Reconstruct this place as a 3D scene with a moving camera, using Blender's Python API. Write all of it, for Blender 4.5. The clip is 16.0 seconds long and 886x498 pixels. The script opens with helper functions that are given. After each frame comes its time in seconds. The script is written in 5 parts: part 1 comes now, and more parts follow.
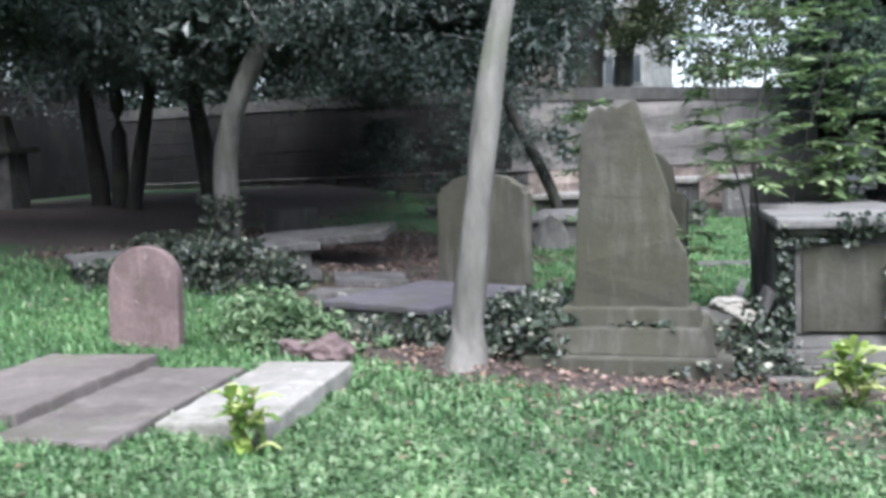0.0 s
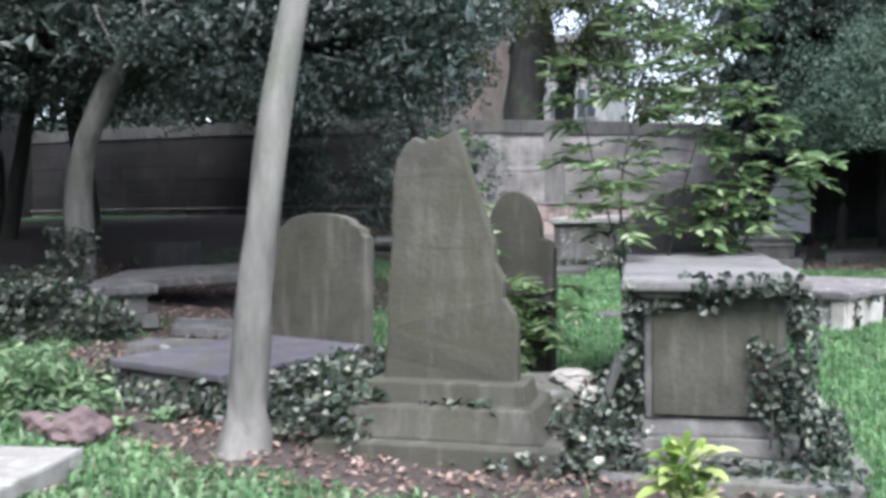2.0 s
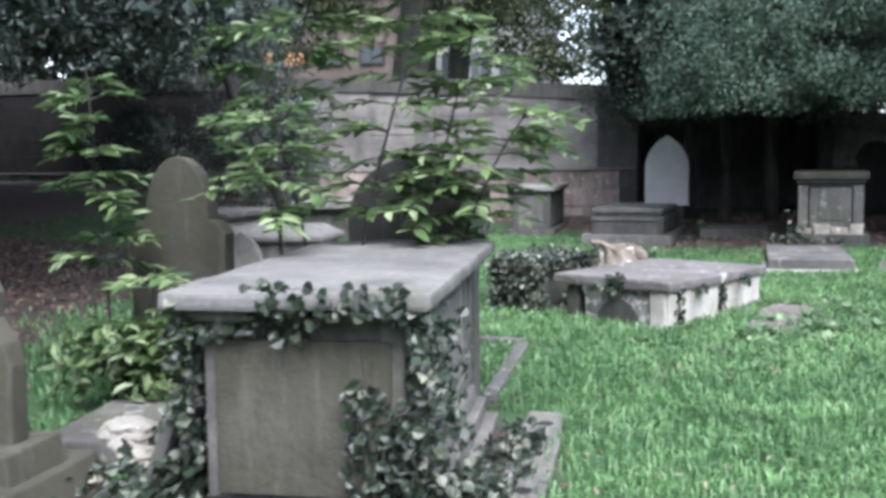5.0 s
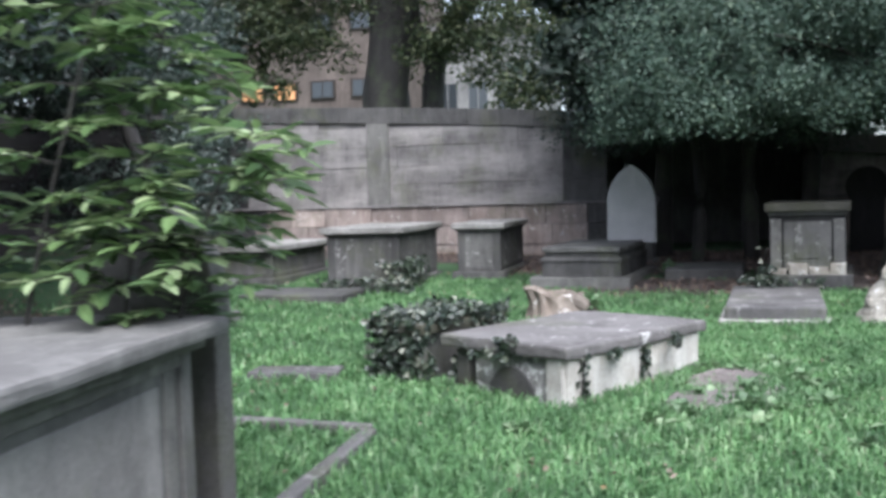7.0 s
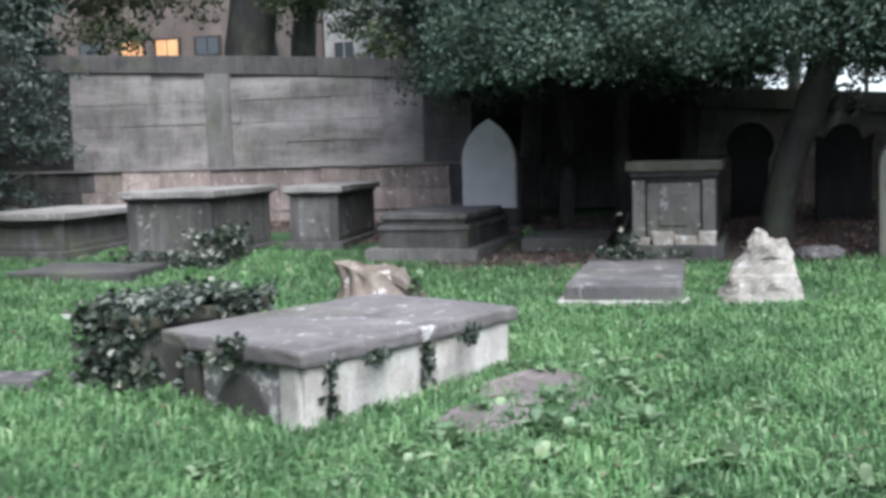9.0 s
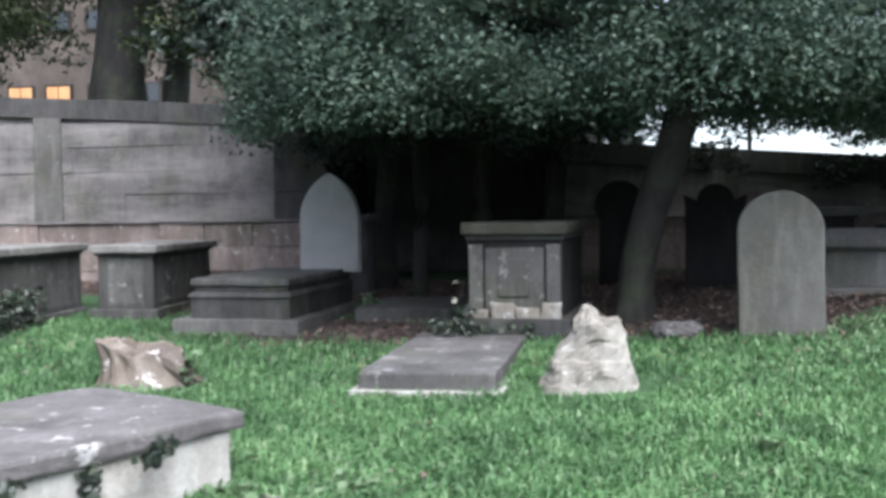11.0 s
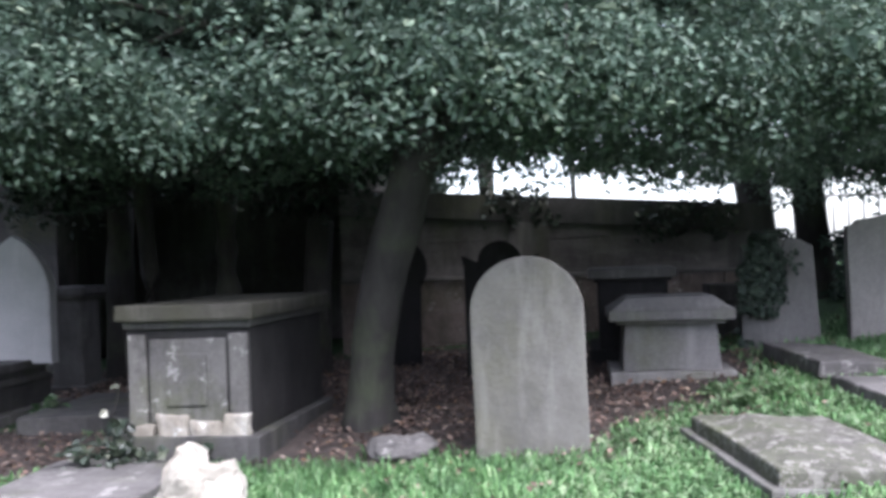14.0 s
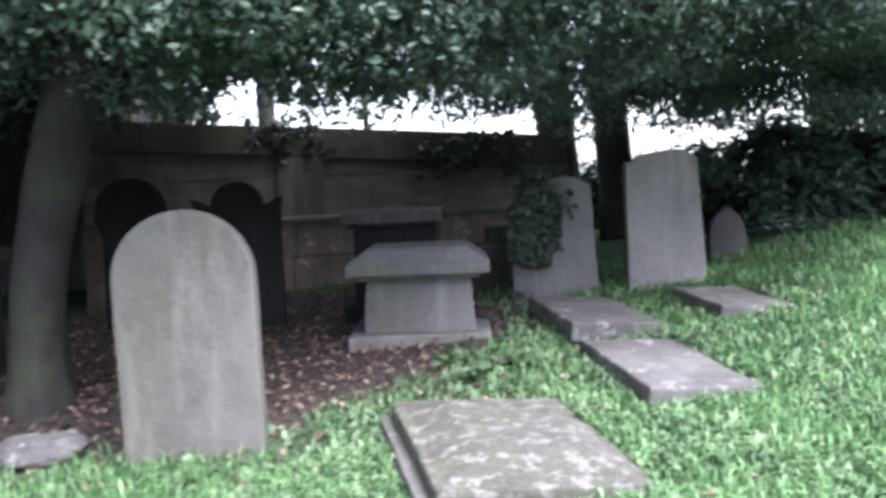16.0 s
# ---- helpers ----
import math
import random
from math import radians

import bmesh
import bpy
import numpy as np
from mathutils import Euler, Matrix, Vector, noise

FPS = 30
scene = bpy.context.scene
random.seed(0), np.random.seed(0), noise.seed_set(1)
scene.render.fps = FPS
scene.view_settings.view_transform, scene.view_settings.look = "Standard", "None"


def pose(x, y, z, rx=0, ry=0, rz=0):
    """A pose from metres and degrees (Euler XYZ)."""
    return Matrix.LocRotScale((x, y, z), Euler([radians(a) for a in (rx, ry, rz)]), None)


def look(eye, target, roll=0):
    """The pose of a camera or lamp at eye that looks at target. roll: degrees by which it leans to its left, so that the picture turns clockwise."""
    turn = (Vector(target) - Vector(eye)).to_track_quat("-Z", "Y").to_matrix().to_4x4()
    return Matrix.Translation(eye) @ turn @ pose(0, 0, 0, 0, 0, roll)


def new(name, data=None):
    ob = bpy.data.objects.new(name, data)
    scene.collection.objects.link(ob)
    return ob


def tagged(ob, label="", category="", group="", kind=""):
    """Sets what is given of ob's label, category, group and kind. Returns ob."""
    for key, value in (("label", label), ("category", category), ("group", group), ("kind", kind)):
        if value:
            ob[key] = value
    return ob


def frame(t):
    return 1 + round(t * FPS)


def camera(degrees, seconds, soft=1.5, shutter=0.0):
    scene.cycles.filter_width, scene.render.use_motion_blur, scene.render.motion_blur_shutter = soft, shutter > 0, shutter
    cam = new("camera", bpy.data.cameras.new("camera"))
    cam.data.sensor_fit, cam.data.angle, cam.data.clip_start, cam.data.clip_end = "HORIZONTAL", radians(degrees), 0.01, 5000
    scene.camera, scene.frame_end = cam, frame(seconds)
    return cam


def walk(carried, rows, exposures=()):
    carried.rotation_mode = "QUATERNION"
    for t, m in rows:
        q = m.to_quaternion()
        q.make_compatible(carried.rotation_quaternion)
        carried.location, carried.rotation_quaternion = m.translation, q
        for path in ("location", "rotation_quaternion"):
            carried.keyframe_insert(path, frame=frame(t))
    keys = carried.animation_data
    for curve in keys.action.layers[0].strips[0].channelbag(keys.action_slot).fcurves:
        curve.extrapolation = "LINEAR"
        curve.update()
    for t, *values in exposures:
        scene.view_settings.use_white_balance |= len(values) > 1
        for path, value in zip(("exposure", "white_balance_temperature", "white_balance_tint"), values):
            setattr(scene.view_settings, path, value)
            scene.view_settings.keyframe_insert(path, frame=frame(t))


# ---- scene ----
cam = camera(49.2, 16.0, soft=3.5, shutter=0.5)
PATH = [
    (0, (-0.109, -0.016, 1.44), (-0.815, 1.848, 1.268), -2.4),
    (0.5, (0.062, 0.328, 1.394), (-0.646, 2.187, 1.189), -1.7),
    (1, (0.194, 0.687, 1.392), (-0.42, 2.583, 1.228), -0.3),
    (1.5, (0.311, 1.035, 1.433), (-0.258, 2.948, 1.314), -2.7),
    (2, (0.471, 1.37, 1.471), (-0.177, 3.259, 1.359), -1.1),
    (2.5, (0.627, 1.748, 1.469), (0.047, 3.662, 1.422), 0.4),
    (3, (0.794, 2.214, 1.473), (0.308, 4.154, 1.471), -2.1),
    (3.5, (0.984, 2.555, 1.458), (0.469, 4.483, 1.326), -1.3),
    (4, (1.178, 2.9, 1.438), (0.688, 4.825, 1.209), -0.7),
    (6.5, (2.157, 4.852, 1.483), (1.483, 6.733, 1.383), -0.8),
    (7, (2.312, 5.408, 1.457), (1.701, 7.309, 1.342), -1.6),
    (7.5, (2.458, 5.893, 1.424), (1.85, 7.797, 1.348), -1.6),
    (8, (2.606, 6.395, 1.379), (2.073, 8.32, 1.284), -0.2),
    (8.5, (2.705, 6.851, 1.378), (2.317, 8.807, 1.215), -2.1),
    (9, (2.861, 7.313, 1.339), (2.402, 9.25, 1.15), -1.5),
    (9.5, (3.022, 7.695, 1.333), (2.655, 9.654, 1.164), -0.9),
    (12, (3.991, 9.547, 1.378), (3.713, 11.527, 1.326), -0.8),
    (12.5, (4.168, 9.975, 1.395), (3.965, 11.964, 1.348), -1.6),
    (13, (4.391, 10.367, 1.378), (4.171, 12.355, 1.394), -1.8),
    (13.5, (4.659, 10.712, 1.411), (4.43, 12.699, 1.433), -1.7),
    (14, (4.933, 11.061, 1.485), (4.779, 13.055, 1.5), -2.0),
    (14.5, (5.162, 11.384, 1.441), (5.006, 13.378, 1.456), -2.0),
    (15, (5.391, 11.667, 1.466), (5.305, 13.665, 1.427), -0.7),
    (15.5, (5.622, 11.932, 1.533), (5.672, 13.926, 1.381), -1.7),
    (16, (5.976, 12.191, 1.565), (6.049, 14.184, 1.417), -2.5),
]
walk(cam, [(t, look(eye, target, roll)) for t, eye, target, roll in PATH], exposures=((0.0, 1.95, 5950, 11), (1.5, 1.95, 5950, 12), (3.0, 2.1, 5950, 12), (4.0, 2.05, 5950, 12), (7.0, 1.75, 5950, 11), (9.5, 1.65, 5950, 11), (12.0, 1.85, 6000, 13), (14.0, 2.42, 6000, 18), (16.0, 2.74, 5950, 19)))

# ---- world and light: a dull overcast evening ----
SUN_UP, SUN_ROUND = 55.0, 148.0
world = bpy.data.worlds.new("overcast_sky")
scene.world = world
world.use_nodes = True
wn = world.node_tree
wbg = wn.nodes["Background"]
sky = wn.nodes.new("ShaderNodeTexSky")
sky.sky_type = "NISHITA"
sky.sun_disc = False
sky.sun_elevation, sky.sun_rotation = radians(SUN_UP), radians(SUN_ROUND)
sky.air_density, sky.dust_density, sky.ozone_density = 1.0, 2.0, 2.0
soften = wn.nodes.new("ShaderNodeMix")
soften.data_type = "RGBA"
soften.inputs["Factor"].default_value = 0.55
grey = wn.nodes.new("ShaderNodeHueSaturation")
grey.inputs["Saturation"].default_value = 0.0
wn.links.new(sky.outputs[0], grey.inputs["Color"])
wn.links.new(sky.outputs[0], soften.inputs["A"])
wn.links.new(grey.outputs[0], soften.inputs["B"])
wn.links.new(soften.outputs["Result"], wbg.inputs[0])
wbg.inputs[1].default_value = 0.125
sun = new("sun", bpy.data.lights.new("sun", "SUN"))
sun.data.energy, sun.data.angle, sun.data.color = 2.1, radians(45), (1.0, 0.98, 0.95)
sun.matrix_world = look((0, 0, 30), (30 * math.sin(radians(SUN_ROUND)) * -1 / math.tan(radians(SUN_UP)), 30 * math.cos(radians(SUN_ROUND)) * -1 / math.tan(radians(SUN_UP)), 0))


# ---- materials ----
def node_material(name, rough=0.9):
    m = bpy.data.materials.new(name)
    m.use_nodes = True
    nt = m.node_tree
    b = nt.nodes["Principled BSDF"]
    b.inputs["Roughness"].default_value = rough
    return m, nt, b


def noise_node(nt, scale, detail=6, rough=0.6, stretch=(1, 1, 1)):
    co = nt.nodes.new("ShaderNodeTexCoord")
    mp = nt.nodes.new("ShaderNodeMapping")
    geo = nt.nodes.new("ShaderNodeNewGeometry")
    nt.links.new(geo.outputs["Position"], mp.inputs[0])
    nt.nodes.remove(co)
    mp.inputs["Scale"].default_value = stretch
    n = nt.nodes.new("ShaderNodeTexNoise")
    n.inputs["Scale"].default_value, n.inputs["Detail"].default_value, n.inputs["Roughness"].default_value = scale, detail, rough
    nt.links.new(mp.outputs[0], n.inputs["Vector"])
    return n.outputs["Fac"]


def ramp(nt, fac, stops):
    r = nt.nodes.new("ShaderNodeValToRGB")
    el = r.color_ramp.elements
    while len(el) < len(stops):
        el.new(0.5)
    for e, (p, c) in zip(el, stops):
        e.position, e.color = p, (*c, 1) if len(c) == 3 else c
    nt.links.new(fac, r.inputs[0])
    return r.outputs[0]


def mix(nt, fac, a, b, mode="MIX"):
    m = nt.nodes.new("ShaderNodeMix")
    m.data_type, m.blend_type = "RGBA", mode
    if isinstance(fac, float):
        m.inputs["Factor"].default_value = fac
    else:
        nt.links.new(fac, m.inputs["Factor"])
    for key, v in (("A", a), ("B", b)):
        if isinstance(v, tuple):
            m.inputs[key].default_value = (*v, 1)
        else:
            nt.links.new(v, m.inputs[key])
    return m.outputs["Result"]


def bump(nt, b, height, strength=0.4, distance=0.01):
    n = nt.nodes.new("ShaderNodeBump")
    n.inputs["Strength"].default_value, n.inputs["Distance"].default_value = strength, distance
    nt.links.new(height, n.inputs["Height"])
    nt.links.new(n.outputs[0], b.inputs["Normal"])


def stone(name, dark, light, lichen=(0.5, 0.5, 0.46), lichen_at=0.66, algae=(0.09, 0.1, 0.05), algae_at=0.62, streak=0.5, rough=0.92, lichen_scale=9.0, grain=0.16, wash=0.3, band=0.0, patchy=0.65):
    """Weathered stone: grain, blotches, pale lichen, green algae and dark run-off streaks."""
    m, nt, b = node_material(name, rough)
    big = noise_node(nt, 2.2, 5, 0.6)
    fine = noise_node(nt, 45, 4, 0.7)
    col = ramp(nt, big, [(0.36, dark), (0.64, light)])
    patch = ramp(nt, noise_node(nt, 1.1, 7, 0.72), [(0.46, (0, 0, 0)), (0.6, (patchy, patchy, patchy))])
    col = mix(nt, patch, col, tuple(0.5 * v for v in dark))
    run = noise_node(nt, 3.0, 5, 0.65, (1.5, 1.5, 0.5))
    col = mix(nt, ramp(nt, run, [(0.42, (0, 0, 0)), (0.72, (streak, streak, streak))]), col, tuple(0.45 * v for v in dark))
    al = ramp(nt, noise_node(nt, 1.3, 6, 0.7), [(algae_at - 0.1, (0, 0, 0)), (algae_at + 0.12, (0.7, 0.7, 0.7))])
    col = mix(nt, al, col, algae)
    li = ramp(nt, noise_node(nt, lichen_scale, 6, 0.75), [(lichen_at, (0, 0, 0)), (lichen_at + 0.05, (0.85, 0.85, 0.85))])
    col = mix(nt, li, col, lichen)
    speck = ramp(nt, fine, [(0.3, (1 - grain, 1 - grain, 1 - grain)), (0.7, (1 + grain, 1 + grain, 1 + grain))])
    col = mix(nt, 1.0, col, speck, "MULTIPLY")
    pale = tuple(min(1.55 * v, 0.8) for v in light)
    drip = ramp(nt, noise_node(nt, 5.0, 4, 0.6, (1.6, 1.6, 0.28)), [(0.52, (0, 0, 0)), (0.74, (wash, wash, wash))])
    col = mix(nt, drip, col, pale)
    if band:
        line = ramp(nt, noise_node(nt, 1.3, 6, 0.68, (0.4, 1.0, 2.1)), [(0.46, (0, 0, 0)), (0.68, (band, band, band))])
        col = mix(nt, line, col, pale)
    rnd = nt.nodes.new("ShaderNodeObjectInfo")
    tone = ramp(nt, rnd.outputs["Random"], [(0, (0.86, 0.86, 0.87)), (1, (1.1, 1.09, 1.08))])
    col = mix(nt, 1.0, col, tone, "MULTIPLY")
    nt.links.new(col, b.inputs["Base Color"])
    h = nt.nodes.new("ShaderNodeMath")
    h.operation = "MULTIPLY_ADD"
    h.inputs[1].default_value = 0.5
    nt.links.new(fine, h.inputs[0])
    nt.links.new(noise_node(nt, 14, 5, 0.7), h.inputs[2])
    bump(nt, b, h.outputs[0], 0.55, 0.012)
    b.inputs["Specular IOR Level"].default_value = 0.25
    return m


def leaf_material(name, stops, rough=0.45, through_light=0.25, spec=0.4):
    m, nt, b = node_material(name, rough)
    geo = nt.nodes.new("ShaderNodeNewGeometry")
    col = ramp(nt, geo.outputs["Random Per Island"], stops)
    col = mix(nt, 1.0, col, ramp(nt, noise_node(nt, 1.1, 3), [(0.3, (0.72, 0.75, 0.72)), (0.7, (1.22, 1.18, 1.12))]), "MULTIPLY")
    col = mix(nt, 1.0, col, ramp(nt, noise_node(nt, 3.4, 4), [(0.32, (0.62, 0.66, 0.64)), (0.68, (1.3, 1.26, 1.22))]), "MULTIPLY")
    nt.links.new(col, b.inputs["Base Color"])
    b.inputs["Specular IOR Level"].default_value = spec
    if through_light:
        tr = nt.nodes.new("ShaderNodeBsdfTranslucent")
        nt.links.new(col, tr.inputs[0])
        ms = nt.nodes.new("ShaderNodeMixShader")
        ms.inputs[0].default_value = through_light
        out = nt.nodes["Material Output"]
        nt.links.new(b.outputs[0], ms.inputs[1])
        nt.links.new(tr.outputs[0], ms.inputs[2])
        nt.links.new(ms.outputs[0], out.inputs[0])
    return m


def bark_material(name, dark, light):
    m, nt, b = node_material(name, 0.9)
    n1 = noise_node(nt, 9, 6, 0.7, (1, 1, 0.25))
    n2 = noise_node(nt, 2.5, 4, 0.6)
    col = ramp(nt, n1, [(0.3, dark), (0.68, light)])
    col = mix(nt, ramp(nt, n2, [(0.5, (0, 0, 0)), (0.75, (0.5, 0.5, 0.5))]), col, (0.08, 0.1, 0.05))
    nt.links.new(col, b.inputs["Base Color"])
    bump(nt, b, n1, 0.8, 0.02)
    return m


M_GREY = stone("grey_sandstone", (0.1, 0.096, 0.092), (0.215, 0.207, 0.193))
# These two darker stones also put tree shade into the west walls' colour.
M_DARK = stone("dark_stone_and_shade", (0.055, 0.053, 0.052), (0.13, 0.125, 0.12), lichen_at=0.72)
M_BLACK = stone("black_stone_and_shade", (0.018, 0.017, 0.018), (0.04, 0.038, 0.038), lichen_at=0.8, algae=(0.03, 0.032, 0.02))
M_OLIVE = stone("dark_olive_stained_stone", (0.054, 0.051, 0.042), (0.112, 0.106, 0.094), algae=(0.062, 0.062, 0.04), algae_at=0.5, lichen_at=0.78, grain=0.08, wash=0.45)
M_GREEN = stone("algae_stained_stone", (0.112, 0.108, 0.1), (0.178, 0.173, 0.163), algae=(0.098, 0.097, 0.07), algae_at=0.56, lichen_at=0.78, grain=0.06, wash=0.3, streak=0.25)
M_WHITE = stone("pale_grey_stone", (0.35, 0.347, 0.342), (0.45, 0.446, 0.438), lichen_at=0.8, algae_at=0.8, streak=0.06, patchy=0.1, wash=0.15, grain=0.06)
M_PINK = stone("red_sandstone", (0.12, 0.086, 0.086), (0.205, 0.152, 0.15), lichen=(0.32, 0.275, 0.265), lichen_at=0.64, algae_at=0.7)
M_PURPLE = stone("purple_slate", (0.085, 0.077, 0.09), (0.145, 0.134, 0.152), lichen=(0.25, 0.24, 0.25), lichen_at=0.72, streak=0.2, rough=0.75)
M_LEDGER = stone("worn_ledger_stone", (0.085, 0.081, 0.08), (0.17, 0.16, 0.158), lichen=(0.25, 0.24, 0.232), lichen_at=0.57, streak=0.35, lichen_scale=5.0)
M_PALE = stone("limewashed_stone", (0.4, 0.38, 0.345), (0.6, 0.58, 0.54), algae=(0.18, 0.155, 0.125), algae_at=0.55, lichen_at=0.7, streak=0.5, patchy=0.5)
M_SPOT = stone("lichen_spotted_slab", (0.105, 0.097, 0.096), (0.2, 0.188, 0.185), lichen=(0.48, 0.47, 0.46), lichen_at=0.6, streak=0.3, lichen_scale=8.0, patchy=0.4)
M_PANEL = stone("pale_stained_slab", (0.145, 0.138, 0.134), (0.255, 0.245, 0.236), lichen=(0.38, 0.37, 0.36), lichen_at=0.68, streak=0.3, patchy=0.4, lichen_scale=6.0)
M_MOSSY = stone("rough_mossy_slab", (0.055, 0.052, 0.048), (0.125, 0.118, 0.11), lichen=(0.16, 0.153, 0.143), lichen_at=0.52, streak=0.3, wash=0.08, lichen_scale=13.0, algae=(0.075, 0.085, 0.05), algae_at=0.5, grain=0.3)
M_PALESLAB = stone("pale_blotched_slab", (0.2, 0.19, 0.175), (0.33, 0.315, 0.295), lichen=(0.44, 0.43, 0.41), lichen_at=0.6, streak=0.3, patchy=0.5)
M_BROWN = stone("brownish_worn_slab", (0.105, 0.091, 0.086), (0.18, 0.16, 0.152), lichen=(0.33, 0.31, 0.3), lichen_at=0.66, streak=0.2, patchy=0.35)
M_ROCK = stone("rough_limestone", (0.25, 0.232, 0.2), (0.42, 0.4, 0.36), algae=(0.22, 0.19, 0.15), algae_at=0.52, lichen=(0.58, 0.57, 0.54), lichen_at=0.6, streak=0.3)
M_WALL = stone("weathered_wall_stone", (0.14, 0.13, 0.128), (0.28, 0.262, 0.25), lichen=(0.38, 0.36, 0.34), lichen_at=0.66, streak=0.7, band=0.42, wash=0.1)
M_WALLRED = stone("pinkish_wall_stone", (0.24, 0.19, 0.17), (0.4, 0.34, 0.31), lichen=(0.52, 0.49, 0.46), lichen_at=0.6, streak=0.6)
M_PATCH = stone("flaking_whitened_stone", (0.13, 0.125, 0.12), (0.24, 0.23, 0.225), lichen=(0.36, 0.355, 0.35), lichen_at=0.51, lichen_scale=2.6, wash=0.5, streak=0.5)
M_FLAKE = stone("white_flaking_stone", (0.16, 0.155, 0.15), (0.3, 0.29, 0.28), lichen=(0.5, 0.49, 0.475), lichen_at=0.52, lichen_scale=11.0, streak=0.5, wash=0.5)
M_SOOTY = stone("sooty_flaking_stone", (0.085, 0.081, 0.077), (0.19, 0.183, 0.174), lichen=(0.3, 0.29, 0.28), lichen_at=0.57, lichen_scale=7.0, streak=0.6, wash=0.3)
M_MORTAR = stone("old_mortar", (0.13, 0.122, 0.12), (0.24, 0.23, 0.22), streak=0.5)
M_WOOD = stone("rotten_stump_wood", (0.15, 0.12, 0.1), (0.34, 0.295, 0.255), lichen=(0.58, 0.55, 0.52), lichen_at=0.58, lichen_scale=7.0, streak=0.6)
M_BARK = bark_material("smooth_grey_bark", (0.085, 0.08, 0.073), (0.19, 0.18, 0.164))
M_BARKDK = bark_material("dark_bark", (0.018, 0.016, 0.015), (0.044, 0.04, 0.037))
M_HOLLY = leaf_material("holly_leaves", [(0, (0.05, 0.082, 0.066)), (0.6, (0.078, 0.122, 0.096)), (0.92, (0.112, 0.16, 0.126)), (1, (0.165, 0.215, 0.155))], 0.52, 0.32, 0.35)
M_YEW = leaf_material("dull_evergreen_leaves", [(0, (0.022, 0.038, 0.034)), (0.6, (0.05, 0.075, 0.064)), (1, (0.13, 0.155, 0.145))], 0.35, 0.1, 0.6)
M_SPRAY = leaf_material("blue_green_sprays", [(0, (0.085, 0.12, 0.105)), (0.6, (0.14, 0.195, 0.168)), (1, (0.21, 0.26, 0.225))], 0.5, 0.45, 0.35)
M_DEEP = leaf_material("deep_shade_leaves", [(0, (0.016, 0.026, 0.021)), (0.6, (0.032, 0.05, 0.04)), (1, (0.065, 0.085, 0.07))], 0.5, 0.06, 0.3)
M_IVY = leaf_material("ivy_leaves", [(0, (0.013, 0.019, 0.014)), (0.6, (0.03, 0.046, 0.031)), (0.86, (0.07, 0.085, 0.063)), (1, (0.24, 0.245, 0.21))], 0.4, 0.1, 0.5)
M_FRESH = leaf_material("fresh_green_leaves", [(0, (0.07, 0.125, 0.056)), (0.6, (0.138, 0.215, 0.092)), (1, (0.34, 0.42, 0.26))], 0.4, 0.35, 0.5)
M_YELLOW = leaf_material("yellow_green_leaves", [(0, (0.1, 0.2, 0.05)), (0.5, (0.28, 0.38, 0.1)), (1, (0.6, 0.62, 0.35))], 0.4, 0.35, 0.5)
M_GRASS = leaf_material("lawn_grass", [(0, (0.08, 0.175, 0.072)), (0.55, (0.132, 0.258, 0.115)), (0.85, (0.185, 0.315, 0.155)), (1, (0.31, 0.43, 0.265))], 0.5, 0.35, 0.35)
M_WEED = leaf_material("grey_green_weeds", [(0, (0.08, 0.15, 0.07)), (0.6, (0.14, 0.22, 0.12)), (1, (0.24, 0.31, 0.2))], 0.5, 0.25, 0.4)
M_LITTER = leaf_material("fallen_leaves", [(0, (0.07, 0.046, 0.04)), (0.5, (0.155, 0.105, 0.092)), (0.85, (0.27, 0.21, 0.19)), (1, (0.2, 0.12, 0.07))], 0.7, 0.0, 0.3)
M_FARLEAF = leaf_material("distant_leaves", [(0, (0.028, 0.045, 0.022)), (0.6, (0.06, 0.08, 0.04)), (1, (0.12, 0.13, 0.07))], 0.5, 0.3, 0.3)


# ---- shape helpers ----
def ground_z(x, y):
    """The height of the gently dished lawn, level again far off."""
    x, y = min(max(x, -11.0), 10.5), min(max(y, -2.0), 21.0)
    return 0.1456 - 0.0522 * x - 0.0349 * y + 0.00644 * x * x + 0.00295 * x * y + 0.00232 * y * y


def link_mesh(name, bm, material, smooth=False):
    me = bpy.data.meshes.new(name)
    bm.normal_update()
    bm.to_mesh(me)
    bm.free()
    me.materials.append(material)
    if smooth:
        me.shade_smooth()
    return new(name, me)


def part(name, bm, material, parent, label=""):
    ob = link_mesh(name, bm, material)
    ob.parent = parent
    if label:
        tagged(ob, label)
    return ob


